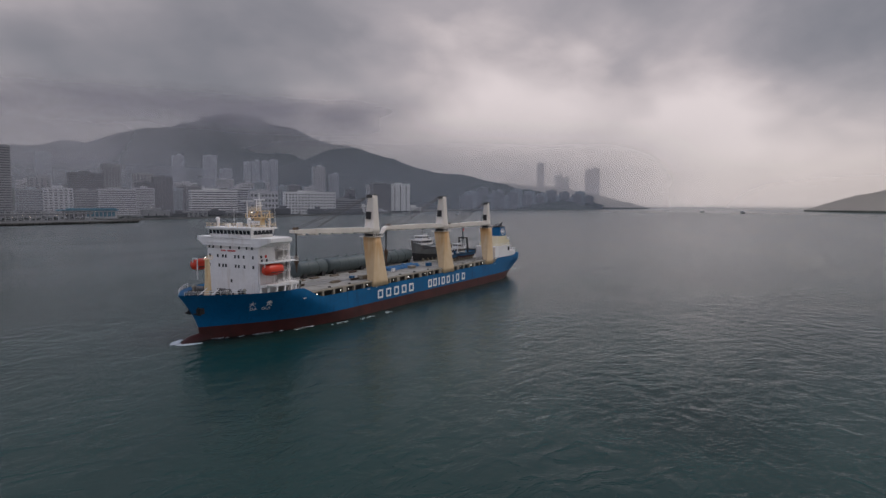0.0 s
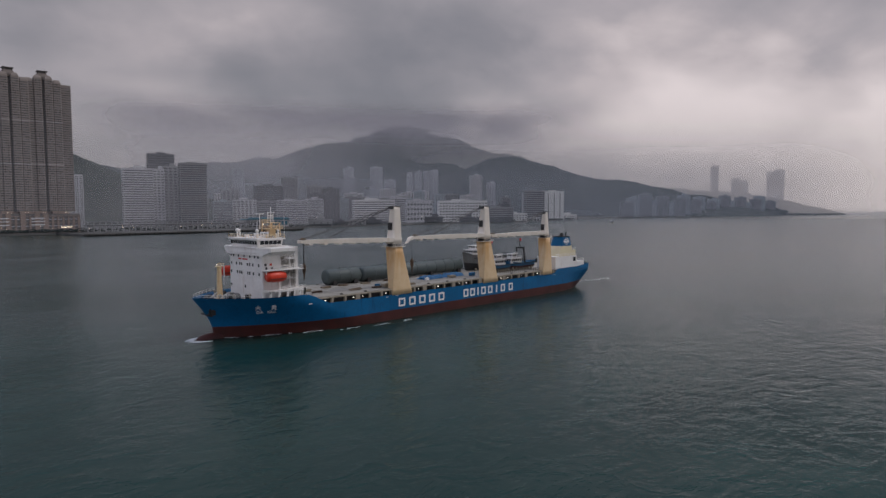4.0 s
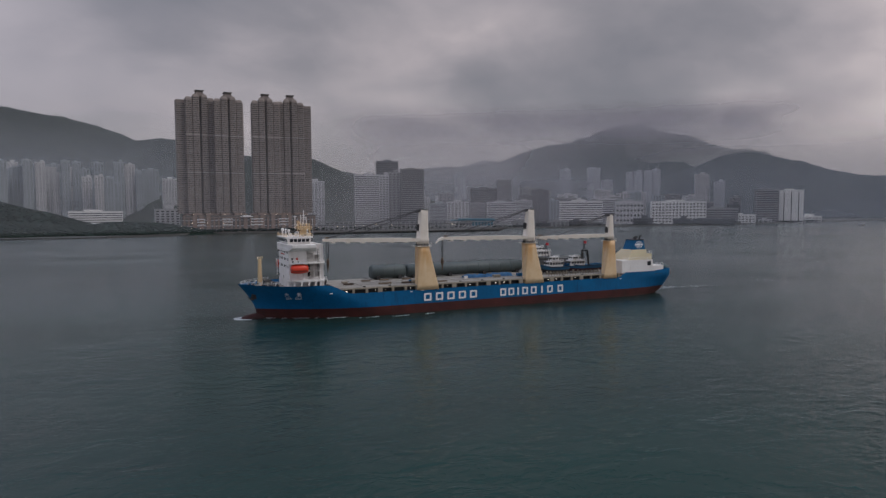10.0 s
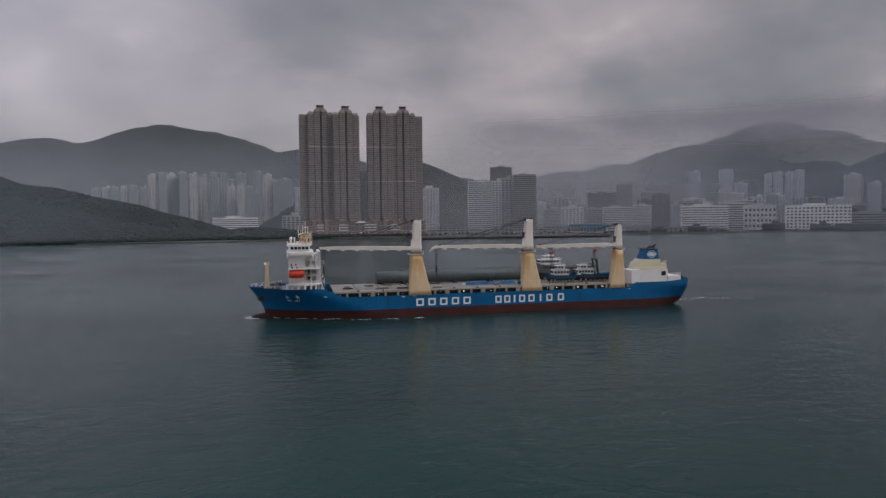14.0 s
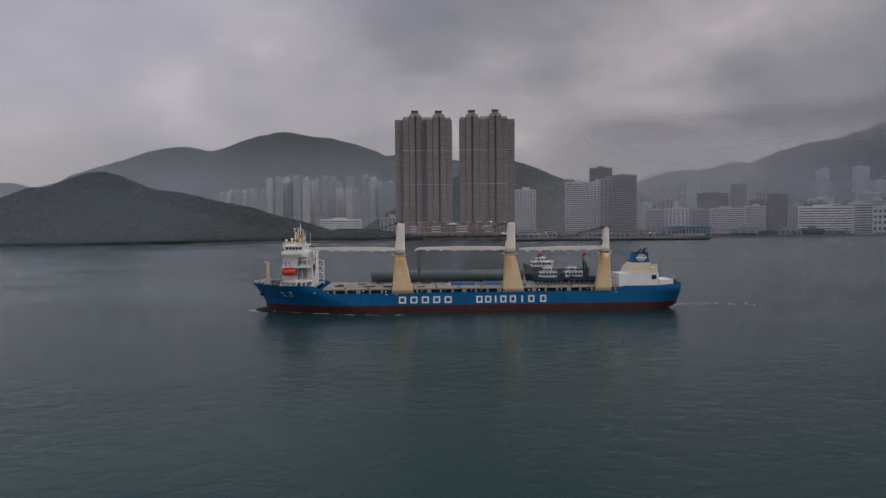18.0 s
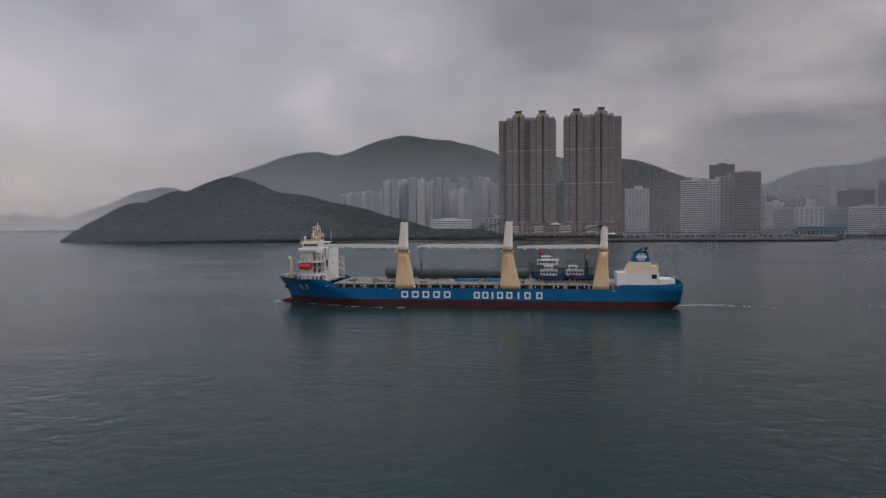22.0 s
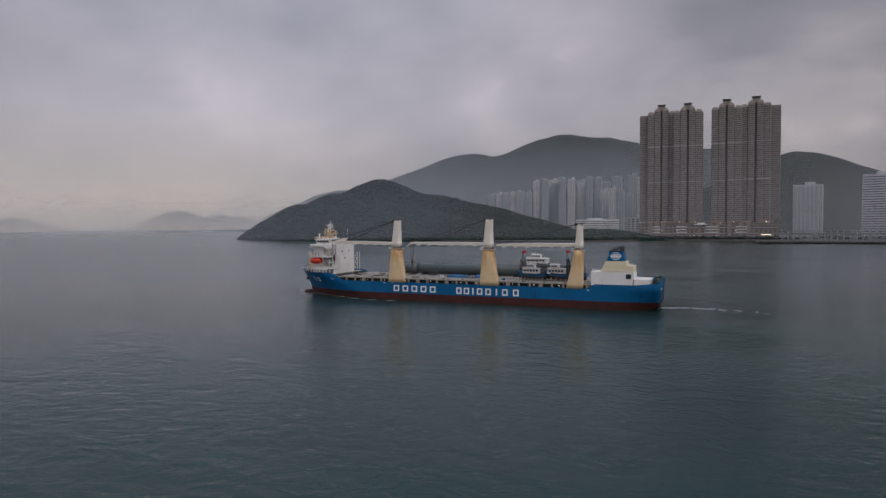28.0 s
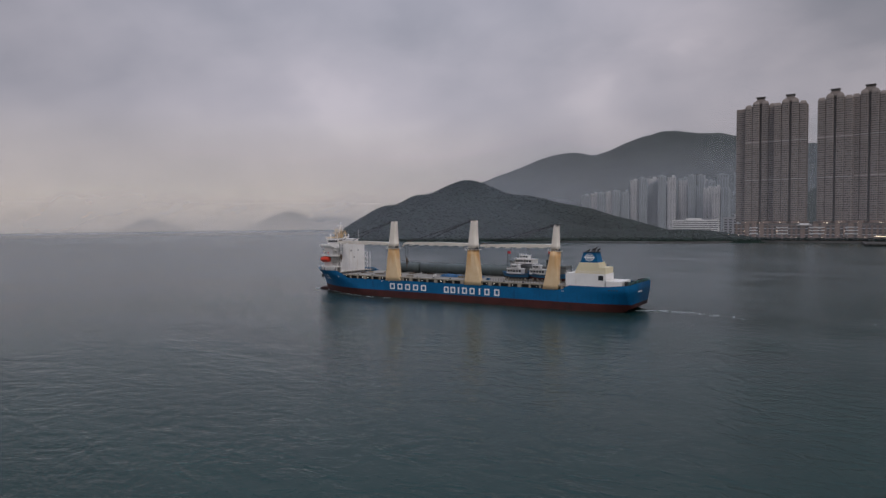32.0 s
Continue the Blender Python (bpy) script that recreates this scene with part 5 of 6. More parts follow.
workboat("blue_fishing_boat", "blue workboat with a stepped white cabin carried on deck", 26.5, 39.2, -4.2, 2.2, 10.9, 13.1, 1.0, BOAT_BLUE, BLACK_HULL, [(29.6, 36.2, 1.7, 13.0, 2.0), (31.2, 34.6, 1.3, 15.15, 1.5)], (29.2, 13.2, 22.3), True)
workboat("tug_boat", "blue tug with a white wheelhouse and black gallows carried on deck", 38.0, 55.0, -4.0, 2.3, 10.9, 13.2, 1.2, BOAT_BLUE, HULL_RED, [(39.8, 46.6, 1.7, 13.1, 1.9), (40.8, 44.2, 1.3, 15.15, 1.5)], (47.2, 13.4, 22.6), True, (48.3, 13.0, 18.6))


def deck_clutter():
    """Dunnage, lashings, spreader beams and small lifts lying on the hatches."""
    rnd = random.Random(17)
    timber = paint("weathered_dunnage_timber", (0.19, 0.15, 0.11), 0.8, 0.2, 0.8, 4.0)
    rusty = paint("rusty_beam_steel", (0.11, 0.075, 0.055), 0.7, 0.2, 0.8, 4.0)
    for i in range(7):
        x, y = rnd.uniform(-52, 54), rnd.choice((rnd.uniform(-10.5, -5), rnd.uniform(1.5, 5)))
        if any(abs(x - c) < 5.5 for c in (-25, 17, 54)) and y < -7:
            y = rnd.uniform(1.5, 4.5)
        b = rider(thing("timber_stack", "stack of weathered dunnage timber on the hatch", "timber", "dunnage on the hatches"))
        for k in range(3):
            part("plank", boxes((x - 1.6, x + 1.6, y - 0.7 + 0.5 * k, y - 0.3 + 0.5 * k, 10.39, 10.62 + 0.2 * (k == 1))), timber, b)
    for i in range(4):
        x, y = rnd.uniform(-50, 24), rnd.uniform(-9.5, 3.5)
        b = rider(thing("spreader_beam", "rusty steel spreader beam lying on the hatch", "beam", "beams on the hatches"))
        ln = rnd.uniform(1.6, 4.5)
        part("flange", boxes((x - ln, x + ln, y - 0.25, y + 0.25, 10.39, 10.46), (x - ln, x + ln, y - 0.25, y + 0.25, 10.82, 10.9)), rusty, b)
        part("web", boxes((x - ln, x + ln, y - 0.04, y + 0.04, 10.46, 10.82)), rusty, b)
    for i in range(8):
        x, y = rnd.uniform(-50, 26), rnd.uniform(-10, 4)
        c = rider(thing("cargo_crate", "small pale crate lashed on the hatch", "crate", "crates on the hatches"))
        w, h = rnd.uniform(0.6, 1.3), rnd.uniform(0.5, 1.1)
        part("box", boxes((x - w, x + w, y - w * 0.7, y + w * 0.7, 10.45, 10.45 + h)), rnd.choice((COAMING, WHITE, TARP)), c)
        for dx in (-0.6, 0.6):
            part("skid", boxes((x + dx * w - 0.08, x + dx * w + 0.08, y - w * 0.75, y + w * 0.75, 10.37, 10.45)), timber, c)
    for x in (-45.6, -37.0, -11.2, -2.6, 6.0, 31.8, 40.4):
        for y in (-12.2, 12.2):
            part("hatch_cleat", boxes((x - 0.35, x + 0.35, y - 0.2, y + 0.2, 10.3, 10.6)), DARK, ship)
    for k in range(22):  # stanchions and lashing posts by the boats
        x = 25.5 + k * 1.2
        part("lashing_post", rods(0.07, ((x, -11.9, 10.2), (x, -11.9, 11.5))), rusty, ship)


deck_clutter()


# ---- waterfront buildings ----
STONE_TOWER = paint("pinkish_tower_cladding", (0.245, 0.205, 0.183), 0.75, 0.10, 0.03, 0.5)
# darker tower stone; in slots and podium recesses it stands in for shade
STONE_DARK = paint("dark_cladding_and_recess_shade", (0.14, 0.122, 0.113), 0.8, 0.1, 0.05, 0.5)
COURSE = paint("pale_stone_course", (0.36, 0.33, 0.31), 0.8, 0.1, 0.05, 0.5)
PODIUM = paint("pink_brown_podium_stone", (0.26, 0.19, 0.155), 0.75, 0.14, 0.05, 0.6)
PALE = paint("pale_rendered_wall", (0.76, 0.75, 0.73), 0.75, 0.08, 0.03, 0.4, stain=(0.34, 0.33, 0.31), streak=0.4)
PALE2 = paint("grey_white_concrete_wall", (0.52, 0.52, 0.53), 0.8, 0.10, 0.03, 0.4, stain=(0.28, 0.27, 0.26), streak=0.4)
MID = paint("grey_concrete_wall", (0.27, 0.27, 0.275), 0.8, 0.1, 0.03, 0.4)
EST = paint("blue_grey_estate_wall", (0.35, 0.385, 0.41), 0.8, 0.1, 0.03, 0.4)
DIM = paint("dark_grey_curtain_wall", (0.085, 0.088, 0.095), 0.4, 0.14, 0.05, 0.4)
OFFICE = paint("grey_office_curtain_wall", (0.24, 0.23, 0.23), 0.4, 0.1, 0.04, 0.4)
TEAL_ROOF = paint("blue_metal_roof", (0.04, 0.16, 0.22), 0.5, 0.12, 0.05, 0.6)
TOWER_PANES = paint("tower_window_panes", (0.10, 0.098, 0.10), 0.25, 0.3, 0.2, 0.8, island=0.5)
PANES = paint("far_window_panes", (0.055, 0.06, 0.066), 0.25, 0.3, 0.2, 0.8, island=0.5)


def oblong(cx, cy, w, d, turn):
    c, s = math.cos(radians(turn)), math.sin(radians(turn))
    return lambda x, y: (cx + x * c - y * s, cy + x * s + y * c)


def building(label, x, y, w, d, top, wall, style="bands", floors=None, turn=None, base=2.5, category="building", group="", win=PANES, roof=True):
    """A block of storeys. Faces -y before it is turned. bands: a ring of windows for each storey; grid: separate windows on the face; fins: upright recesses."""
    if turn is None:
        turn = -math.degrees(math.atan2(x + 20, y + 220)) * 0.9
    b = thing("building", label, category, group, at=pose(x, y, base, 0, 0, turn))
    h = top - base
    floors = floors or max(3, round(h / 3.6))
    fh = h / (floors + 0.6)
    part("wall", boxes((-w / 2, w / 2, 0, d, -0.5, h)), wall, b)
    if roof:
        bm = boxes((-w / 2 - 0.3, w / 2 + 0.3, -0.3, d + 0.3, h, h + 1.1))
        part("parapet", bm, wall, b)
        k = int(abs(x * 7 + y * 3)) % 3
        part("roof_house", boxes((-w * 0.22 + k * 3, w * 0.12 + k * 3, d * 0.3, d * 0.7, h + 1.1, h + 4.2 + k * 1.2)), wall, b)
    if style == "bands":
        first = None
        for i in range(floors):
            z = fh * (i + 0.75)
            if first is None:
                bm = boxes((-w / 2 + 1.2, w / 2 - 1.2, -0.18, 0.1, -fh * 0.20, fh * 0.20), (-w / 2 - 0.18, -w / 2 + 0.1, 1.2, d - 1.2, -fh * 0.20, fh * 0.20), (w / 2 - 0.1, w / 2 + 0.18, 1.2, d - 1.2, -fh * 0.20, fh * 0.20))
                first = part("window_band", bm, win, b, "dark band of windows")
                first.matrix_basis = pose(0, 0, z)
            else:
                piece("window_band", first, b, pose(0, 0, z))
    elif style == "grid":
        cols = max(3, int(w / 7.5))
        first = None
        for i in range(floors):
            for j in range(cols):
                px, pz = -w / 2 + w * (j + 0.5) / cols, fh * (i + 0.75)
                if first is None:
                    first = part("window", boxes((-w / cols * 0.27, w / cols * 0.27, -0.18, 0.1, -fh * 0.21, fh * 0.21)), win, b, "dark window opening")
                    first.matrix_basis = pose(px, 0, pz)
                else:
                    piece("window", first, b, pose(px, 0, pz))
    elif style == "strip":
        for i in range(3):
            part("stair_strip", boxes((-w * 0.3 + i * w * 0.3 - 0.9, -w * 0.3 + i * w * 0.3 + 0.9, -0.2, 0.1, 4, h - 5)), win, b, "narrow dark stair window")
        part("loading_bays", boxes((-w / 2 + 2, w / 2 - 2, -0.25, 0.1, 0.5, 4.2)), win, b)
    elif style == "fins":
        n = max(3, int(w / 7))
        first = None
        for j in range(n):
            px = -w / 2 + w * (j + 0.5) / n
            if first is None:
                first = part("bay", boxes((-w / n * 0.30, w / n * 0.30, -1.6, 0.3, 1.0, h - 2)), wall, b, "projecting flat bay")
                first.matrix_basis = pose(px, 0, 0)
            else:
                piece("bay", first, b, pose(px, 0, 0))
        bm = bmesh.new()
        for i in range(floors):
            z = fh * (i + 0.7)
            for j in range(n):
                px = -w / 2 + w * (j + 0.5) / n
                for dx in (-0.17, 0.17):
                    box(bm, px + w / n * dx - w / n * 0.09, px + w / n * dx + w / n * 0.09, -1.72, -1.5, z - fh * 0.22, z + fh * 0.22)
        part("windows", bm, win, b, kind="stuff")
    return b


def housing_tower(label, x, y, top, turn, mirror=1, low_wing=True):
    """A tall flats tower of lobed plan on a podium, with crown and lantern."""
    t = thing("apartment_tower", label, "tower", "four tall waterfront towers", at=pose(x, y, 2.5, 0, 0, turn))
    h = top - 2.5
    z0 = 30.0
    # plan: four front lobes, a middle slot shaded by the core's colour
    lobes = [(-17.2, -11.4, 10.6, h - 11), (-6.6, -12.6, 10.2, h - 6.5), (6.6, -12.6, 10.2, h - 6.5), (17.2, -11.4, 10.6, h - 11)]
    bm = bmesh.new()
    box(bm, -20.5, 20.5, -7, 16, z0, h - 9)
    part("core", bm, STONE_DARK, t, "recessed core with shade in its dark colour")
    fh = 3.3
    wins = bmesh.new()
    for n, (lx, ly, lw, lh) in enumerate(lobes):
        bm = bmesh.new()
        c = 1.0
        o = [(lx - lw / 2, ly + c), (lx - lw / 2 + c, ly), (lx + lw / 2 - c, ly), (lx + lw / 2, ly + c), (lx + lw / 2, 8), (lx - lw / 2, 8)]
        prism(bm, o, z0, lh)
        prism(bm, o, lh, lh + 2.2, 0.90)
        prism(bm, [(lx + (px - lx) * 0.86, ly + 1.2 + (py - ly) * 0.88) for px, py in o], lh + 2.2, lh + 5.0, 0.72)
        lobe = part("tower_wing", bm, STONE_TOWER, t, "pinkish tower wing with stacked bay windows")
        for zb in (0.43, 0.70):
            bm = bmesh.new()
            prism(bm, [(lx + (px - lx) * 1.03, py - 0.3 if py < 0 else py) for px, py in o], h * zb, h * zb + 1.3)
            part("string_course", bm, COURSE, lobe, "pale string course")
        z = z0 + 1.4
        while z < lh - 1.5:
            for j in range(3):
                wx = lx - lw / 2 + c + 0.3 + j * (lw - 2 * c - 0.6) / 3
                box(wins, wx + 0.25, wx + (lw - 2 * c - 0.6) / 3 - 0.25, ly - 0.15, ly + 0.2, z, z + 1.45)
            for s in (-1, 1):
                a, b_ = (lx + s * (lw / 2 - 0.25), ly + c - 0.25), (lx + s * (lw / 2 - c + 0.25), ly + 0.25)
                prism(wins, [(a[0] + s * 0.1, a[1] - 0.1), (b_[0] + s * 0.1, b_[1] - 0.1), (b_[0] - s * 0.2, b_[1] + 0.2), (a[0] - s * 0.2, a[1] + 0.2)], z, z + 1.45)
                box(wins, lx + s * (lw / 2) - 0.12, lx + s * (lw / 2) + 0.12, ly + c + 0.5, ly + c + 1.9, z, z + 1.45)
            z += fh
    for s in (-1, 1):
        z = z0 + 1.4
        while z < h - 12:
            for yy in (-3.5, 0.5, 4):
                box(wins, s * 22.5 - 0.12, s * 22.5 + 0.12, yy, yy + 1.8, z, z + 1.45)
            z += fh
    part("windows", wins, TOWER_PANES, t, kind="stuff")
    # side wing at the outer end
    if not mirror:
        mirror = 0.6
    bm = boxes((mirror * 28 - 7.5, mirror * 28 + 7.5, -4, 14, z0, h - 11))
    part("side_wing", bm, STONE_TOWER, t)
    bm = bmesh.new()
    z = z0 + 1.4
    while z < h - 16:
        for q in range(6):
            wx = mirror * 28 - 7.0 + q * 2.4
            box(bm, wx, wx + 1.8, -4.15, -3.9, z, z + 1.45)
        for wy in (-2.5, 1.5, 5.5):
            box(bm, mirror * 28 - 7.62, mirror * 28 - 7.4, wy, wy + 1.8, z, z + 1.45)
            box(bm, mirror * 28 + 7.4, mirror * 28 + 7.62, wy, wy + 1.8, z, z + 1.45)
        z += fh
    part("side_wing_windows", bm, TOWER_PANES, t, kind="stuff")
    # crown
    bm = boxes((-9, 9, -9, 8, h - 7, h - 2))
    prism(bm, [(-6.5, -10), (6.5, -10), (8, -7), (8, 5), (-8, 5), (-8, -7)], h - 4, h + 0.5, 0.9)
    box(bm, -5.2, 5.2, -8, 4, h + 0.5, h + 1.8)
    part("crown", bm, STONE_TOWER, t, "stepped crown")
    bm = bmesh.new()
    for s in (-1, 1):
        for yy in (-7.4, 3.2):
            box(bm, s * 4.8 - 0.5, s * 4.8 + 0.5, yy - 0.5, yy + 0.5, h + 1.8, h + 4.6)
    box(bm, -4.4, 4.4, -7, 3, h + 1.8, h + 4.5)
    box(bm, -6.6, 6.6, -9, 5, h + 4.6, h + 5.5)
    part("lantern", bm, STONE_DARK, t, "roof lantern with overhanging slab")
    # podium
    for s in (-1, 1):
        bm = boxes((s * 10.5 - 6.5, s * 10.5 + 6.5, -21, -6, 0, 30), (s * 10.5 - 7, s * 10.5 + 7, -21.4, -6, 30, 31), (s * 10.5 - 7, s * 10.5 + 7, -21.5, -6, 17, 17.7))
        p = part("podium_block", bm, PODIUM, t, "pink-brown podium block")
        for k in range(3):
            for j in range(6):
                if j in (3,):
                    continue
                part("window", boxes((s * 10.5 - 4.6 + k * 3.4, s * 10.5 - 2.2 + k * 3.4, -21.12, -20.9, 3 + j * 4.4, 5.4 + j * 4.4)), PANES, p)
    part("podium_back", boxes((-27, 27, -6, 16, 0, 30)), PODIUM, t)
    # arcade's shade is put into the darker stone
    part("podium_gallery", boxes((-25.5, 25.5, -15, -6, 0, 12), (-25.8, 25.8, -15.5, -6, 12, 13), (-25.5, 25.5, -11, -6, 13, 27)), STONE_DARK, t, "podium arcade with shade in its dark colour")
    return t


LT = "tall pinkish-grey apartment tower with stacked bay windows"
housing_tower(LT, -20, 903, 227, 5, -1)
housing_tower(LT, 23, 893, 225, 3, 0)
housing_tower(LT, 83, 892, 226, -2, 0)
housing_tower(LT, 127, 903, 229, -6, 1)

G1, G2 = "far housing estate", "waterfront industrial blocks"
LE = "pale hazy high-rise housing block of the estate"
rnd_e = random.Random(21)
for i, (x, y, w, top) in enumerate(((-575, 1580, 22, 116), (-553, 1590, 20, 118), (-531, 1585, 20, 122), (-510, 1600, 20, 121), (-489, 1596, 22, 126), (-466, 1610, 20, 124), (-452, 1656, 24, 158), (-426, 1652, 22, 162), (-424, 1752, 32, 168), (-398, 1690, 18, 150), (-375, 1670, 22, 166), (-349, 1674, 22, 165), (-334, 1768, 34, 163), (-318, 1700, 16, 140), (-294, 1687, 20, 169), (-270, 1690, 20, 165), (-244, 1647, 22, 124), (-228, 1783, 30, 172), (-214, 1606, 20, 128), (-192, 1608, 20, 125), (-172, 1700, 24, 168), (-146, 1704, 24, 163), (-95, 1720, 40, 150), (-50, 1600, 36, 120), (-122, 1690, 20, 140))):
    building(LE, x, y, w, 22, top + rnd_e.uniform(-2, 3), (EST, PALE2, EST, PALE2, EST)[i % 5], "fins", group=G1, category="apartment block")
    if i not in (12, 17, 22, 23):
        building(LE, x + 12, y + 75 + 8 * (i % 3), w + 4, 22, top - 5 + rnd_e.uniform(-7, 5), (EST, EST, PALE2)[i % 3], "fins", group=G1, category="apartment block")
building("slim beige apartment block behind the towers", 233, 1195, 52, 24, 102, PALE2, "fins", category="apartment block")
building("pale office block with narrow floor bands", 344, 1144, 55, 30, 116, PALE2, "bands", 24, category="office block")
building("slim white stair block of the offices", 386, 1151, 22, 30, 117, PALE2, "grid", 20, category="office block")
building("dark glass office tower behind the white block", 418, 1216, 52, 34, 153, DIM, "bands", 30, category="office tower")
building("grey curtain-wall office tower with a pale edge", 435, 1099, 51, 34, 128, OFFICE, "bands", 28, category="office tower")
building("grey link block of the offices", 410, 1150, 27, 30, 124, MID, "grid", 20, category="office block")
building("low white school block with open corridors", -201, 1292, 100, 24, 37, PALE, "bands", 7, category="school")
building("small pale block beside the towers", -70, 992, 40, 24, 40, PALE2, "grid", 8)
building("pale warehouse block by the terminal", 574, 1152, 52, 30, 56, PALE2, "grid", 10, group=G2)
building("grey warehouse block with narrow windows", 627, 1145, 40, 30, 53, MID, "bands", 10, group=G2)
building("white warehouse with horizontal louvres", 666, 1102, 70, 34, 55, PALE2, "bands", 12, group=G2)
building("dark block rising behind the warehouses", 757, 1358, 75, 40, 97, DIM, "bands", 18)
building("hazy grey tower block", 852, 1406, 42, 30, 124, MID, "fins")
building("hazy grey tower block with a lit roof edge", 864, 1295, 47, 30, 98, MID, "grid")
building("hazy grey tower block", 900, 1271, 39, 30, 90, MID, "fins")
building("large white warehouse with rows of louvres", 795, 963, 94, 40, 55, PALE, "bands", 10, group=G2)
building("grey factory block behind the warehouses", 900, 1000, 40, 36, 62, PALE2, "bands", 11, group=G2)
building("plain pale factory block with a stair strip", 906, 929, 62, 36, 55, PALE2, "grid", 4, group=G2)
building("white factory with a grid of square windows", 1014, 887, 120, 40, 54, PALE, "grid", 7, group=G2)
building("low grey depot with dark decks", 1125, 868, 80, 40, 38, MID, "bands", 6, group=G2)
building("grey cold store with faint floor bands", 1308, 884, 52, 44, 84, MID, "bands", 14, group=G2)
building("blank white cold store beside the quay", 1350, 850, 54, 44, 82, PALE, "strip", group=G2)
building("low white shed by the water", 1170, 850, 68, 30, 22, PALE, "grid", 3, group=G2)
building("low white quayside shed", 1460, 880, 60, 30, 16, PALE, "grid", 2, group=G2)
LB = "hazy tower block at the foot of the mountain"
for x, y, w, top in ((937, 1866, 40, 176), (1262, 1670, 36, 182), (1341, 1610, 43, 185), (1321, 1512, 37, 136), (1495, 1597, 22, 171), (1517, 1578, 28, 175), (1542, 1555, 26, 176), (1563, 1535, 26, 181), (1520, 1290, 40, 149), (1556, 1310, 32, 147), (1574, 1266, 30, 125), (1010, 1500, 44, 92), (1090, 1420, 60, 84), (1170, 1350, 50, 96), (1250, 1280, 44, 88), (700, 1500, 50, 80), (620, 1480, 44, 74), (560, 1420, 40, 70), (1420, 1230, 60, 78), (1640, 1150, 46, 90)):
    building(LB, x, y, w, 26, top, PALE2, "fins", group="hazy towers at the mountain foot", category="tower block")
LF = "tall pale tower on the wooded point"
building(LF, 3232, 1128, 34, 40, 251, PALE2, "grid", 20, group="towers on the point", category="tower block")
building(LF, 3350, 1062, 36, 40, 190, PALE2, "grid", 16, group="towers on the point", category="tower block")
building(LF, 3380, 1030, 34, 40, 176, PALE2, "grid", 16, group="towers on the point", category="tower block")
building(LF, 3220, 850, 32, 40, 210, PALE2, "grid", 18, group="towers on the point", category="tower block")
building(LF, 3228, 815, 40, 40, 219, PALE2, "grid", 18, group="towers on the point", category="tower block")
for i in range(20):
    x = 1980 + i * 52
    y = (950 - (x - 1900) * 0.186 if x < 2600 else 820 - (x - 2600) * 0.267) + 26 + 14 * (i % 2)
    building("hazy low housing block along the eastern shore", x, y, 46, 20, 58 + (i * 7 % 5) * 7, (MID, EST)[i % 2], "fins", group="housing along the eastern shore", category="apartment block")


# low sheds along the quay and closely set blocks behind them
rnd_f = random.Random(5)
for i in range(24):
    x = 470 + i * 44 + rnd_f.uniform(-10, 10)
    y = (834 - (x - 444) * 0.036 if x < 1000 else 812 + (x - 1000) * 0.094) + 12
    if any(abs(x - c) < 48 for c in (508, 795, 906, 1014, 1125, 1170, 1350, 1460)):
        continue
    building("low grey quayside shed", x, y, rnd_f.uniform(26, 44), 14, rnd_f.uniform(9, 17), rnd_f.choice((MID, DIM, PALE2, MID)), rnd_f.choice(("bands", "strip", "grid")), group="low sheds along the quay", category="shed")
for i in range(34):
    x = 480 + i * 31 + rnd_f.uniform(-9, 9)
    building("hazy mid-rise block crowded behind the waterfront", x, rnd_f.uniform(1180, 1420) - 0.1 * x, rnd_f.uniform(28, 46), 24, rnd_f.uniform(44, 88), rnd_f.choice((MID, EST, PALE2, DIM, MID)), rnd_f.choice(("fins", "bands", "grid")), group="crowded mid-rise blocks", category="apartment block")


def terminal():
    t = thing("ferry_terminal", "blue-roofed terminal hall by the seawall", "terminal", at=pose(508, 940, 2.5, 0, 0, -24))
    part("wall", boxes((-40, 40, 0, 30, 0, 12)), PALE2, t)
    part("roof", boxes((-50, 43, -3, 33, 12, 14), (-34, 40, -1, 30, 14, 16.5)), TEAL_ROOF, t, "flat blue metal roof")
    for k in range(12):
        part("glazing", boxes((-38 + k * 6.4, -33 + k * 6.4, -0.2, 0.1, 2, 10)), TEAL_ROOF if k > 4 else PANES, t)


terminal()


def dark_shed():
    s = thing("quay_shed", "low dark shed with a sloping end beside the white factory", "shed", at=pose(985, 838, 2.5, 0, 0, -48))
    bm = bmesh.new()
    loft(bm, [[(x, y, 0), (x, y + 22, 0), (x, y + 22, h), (x, y, h)] for x, y, h in ((-12, 0, 2.0), (0, 0, 4.0), (14, 0, 10.5), (24, 0, 13.0), (100, 0, 13.5))])
    part("wall", bm, DIM, s)
    part("roof", boxes((22, 101, -0.6, 22.6, 13.5, 14.1)), MID, s)


dark_shed()


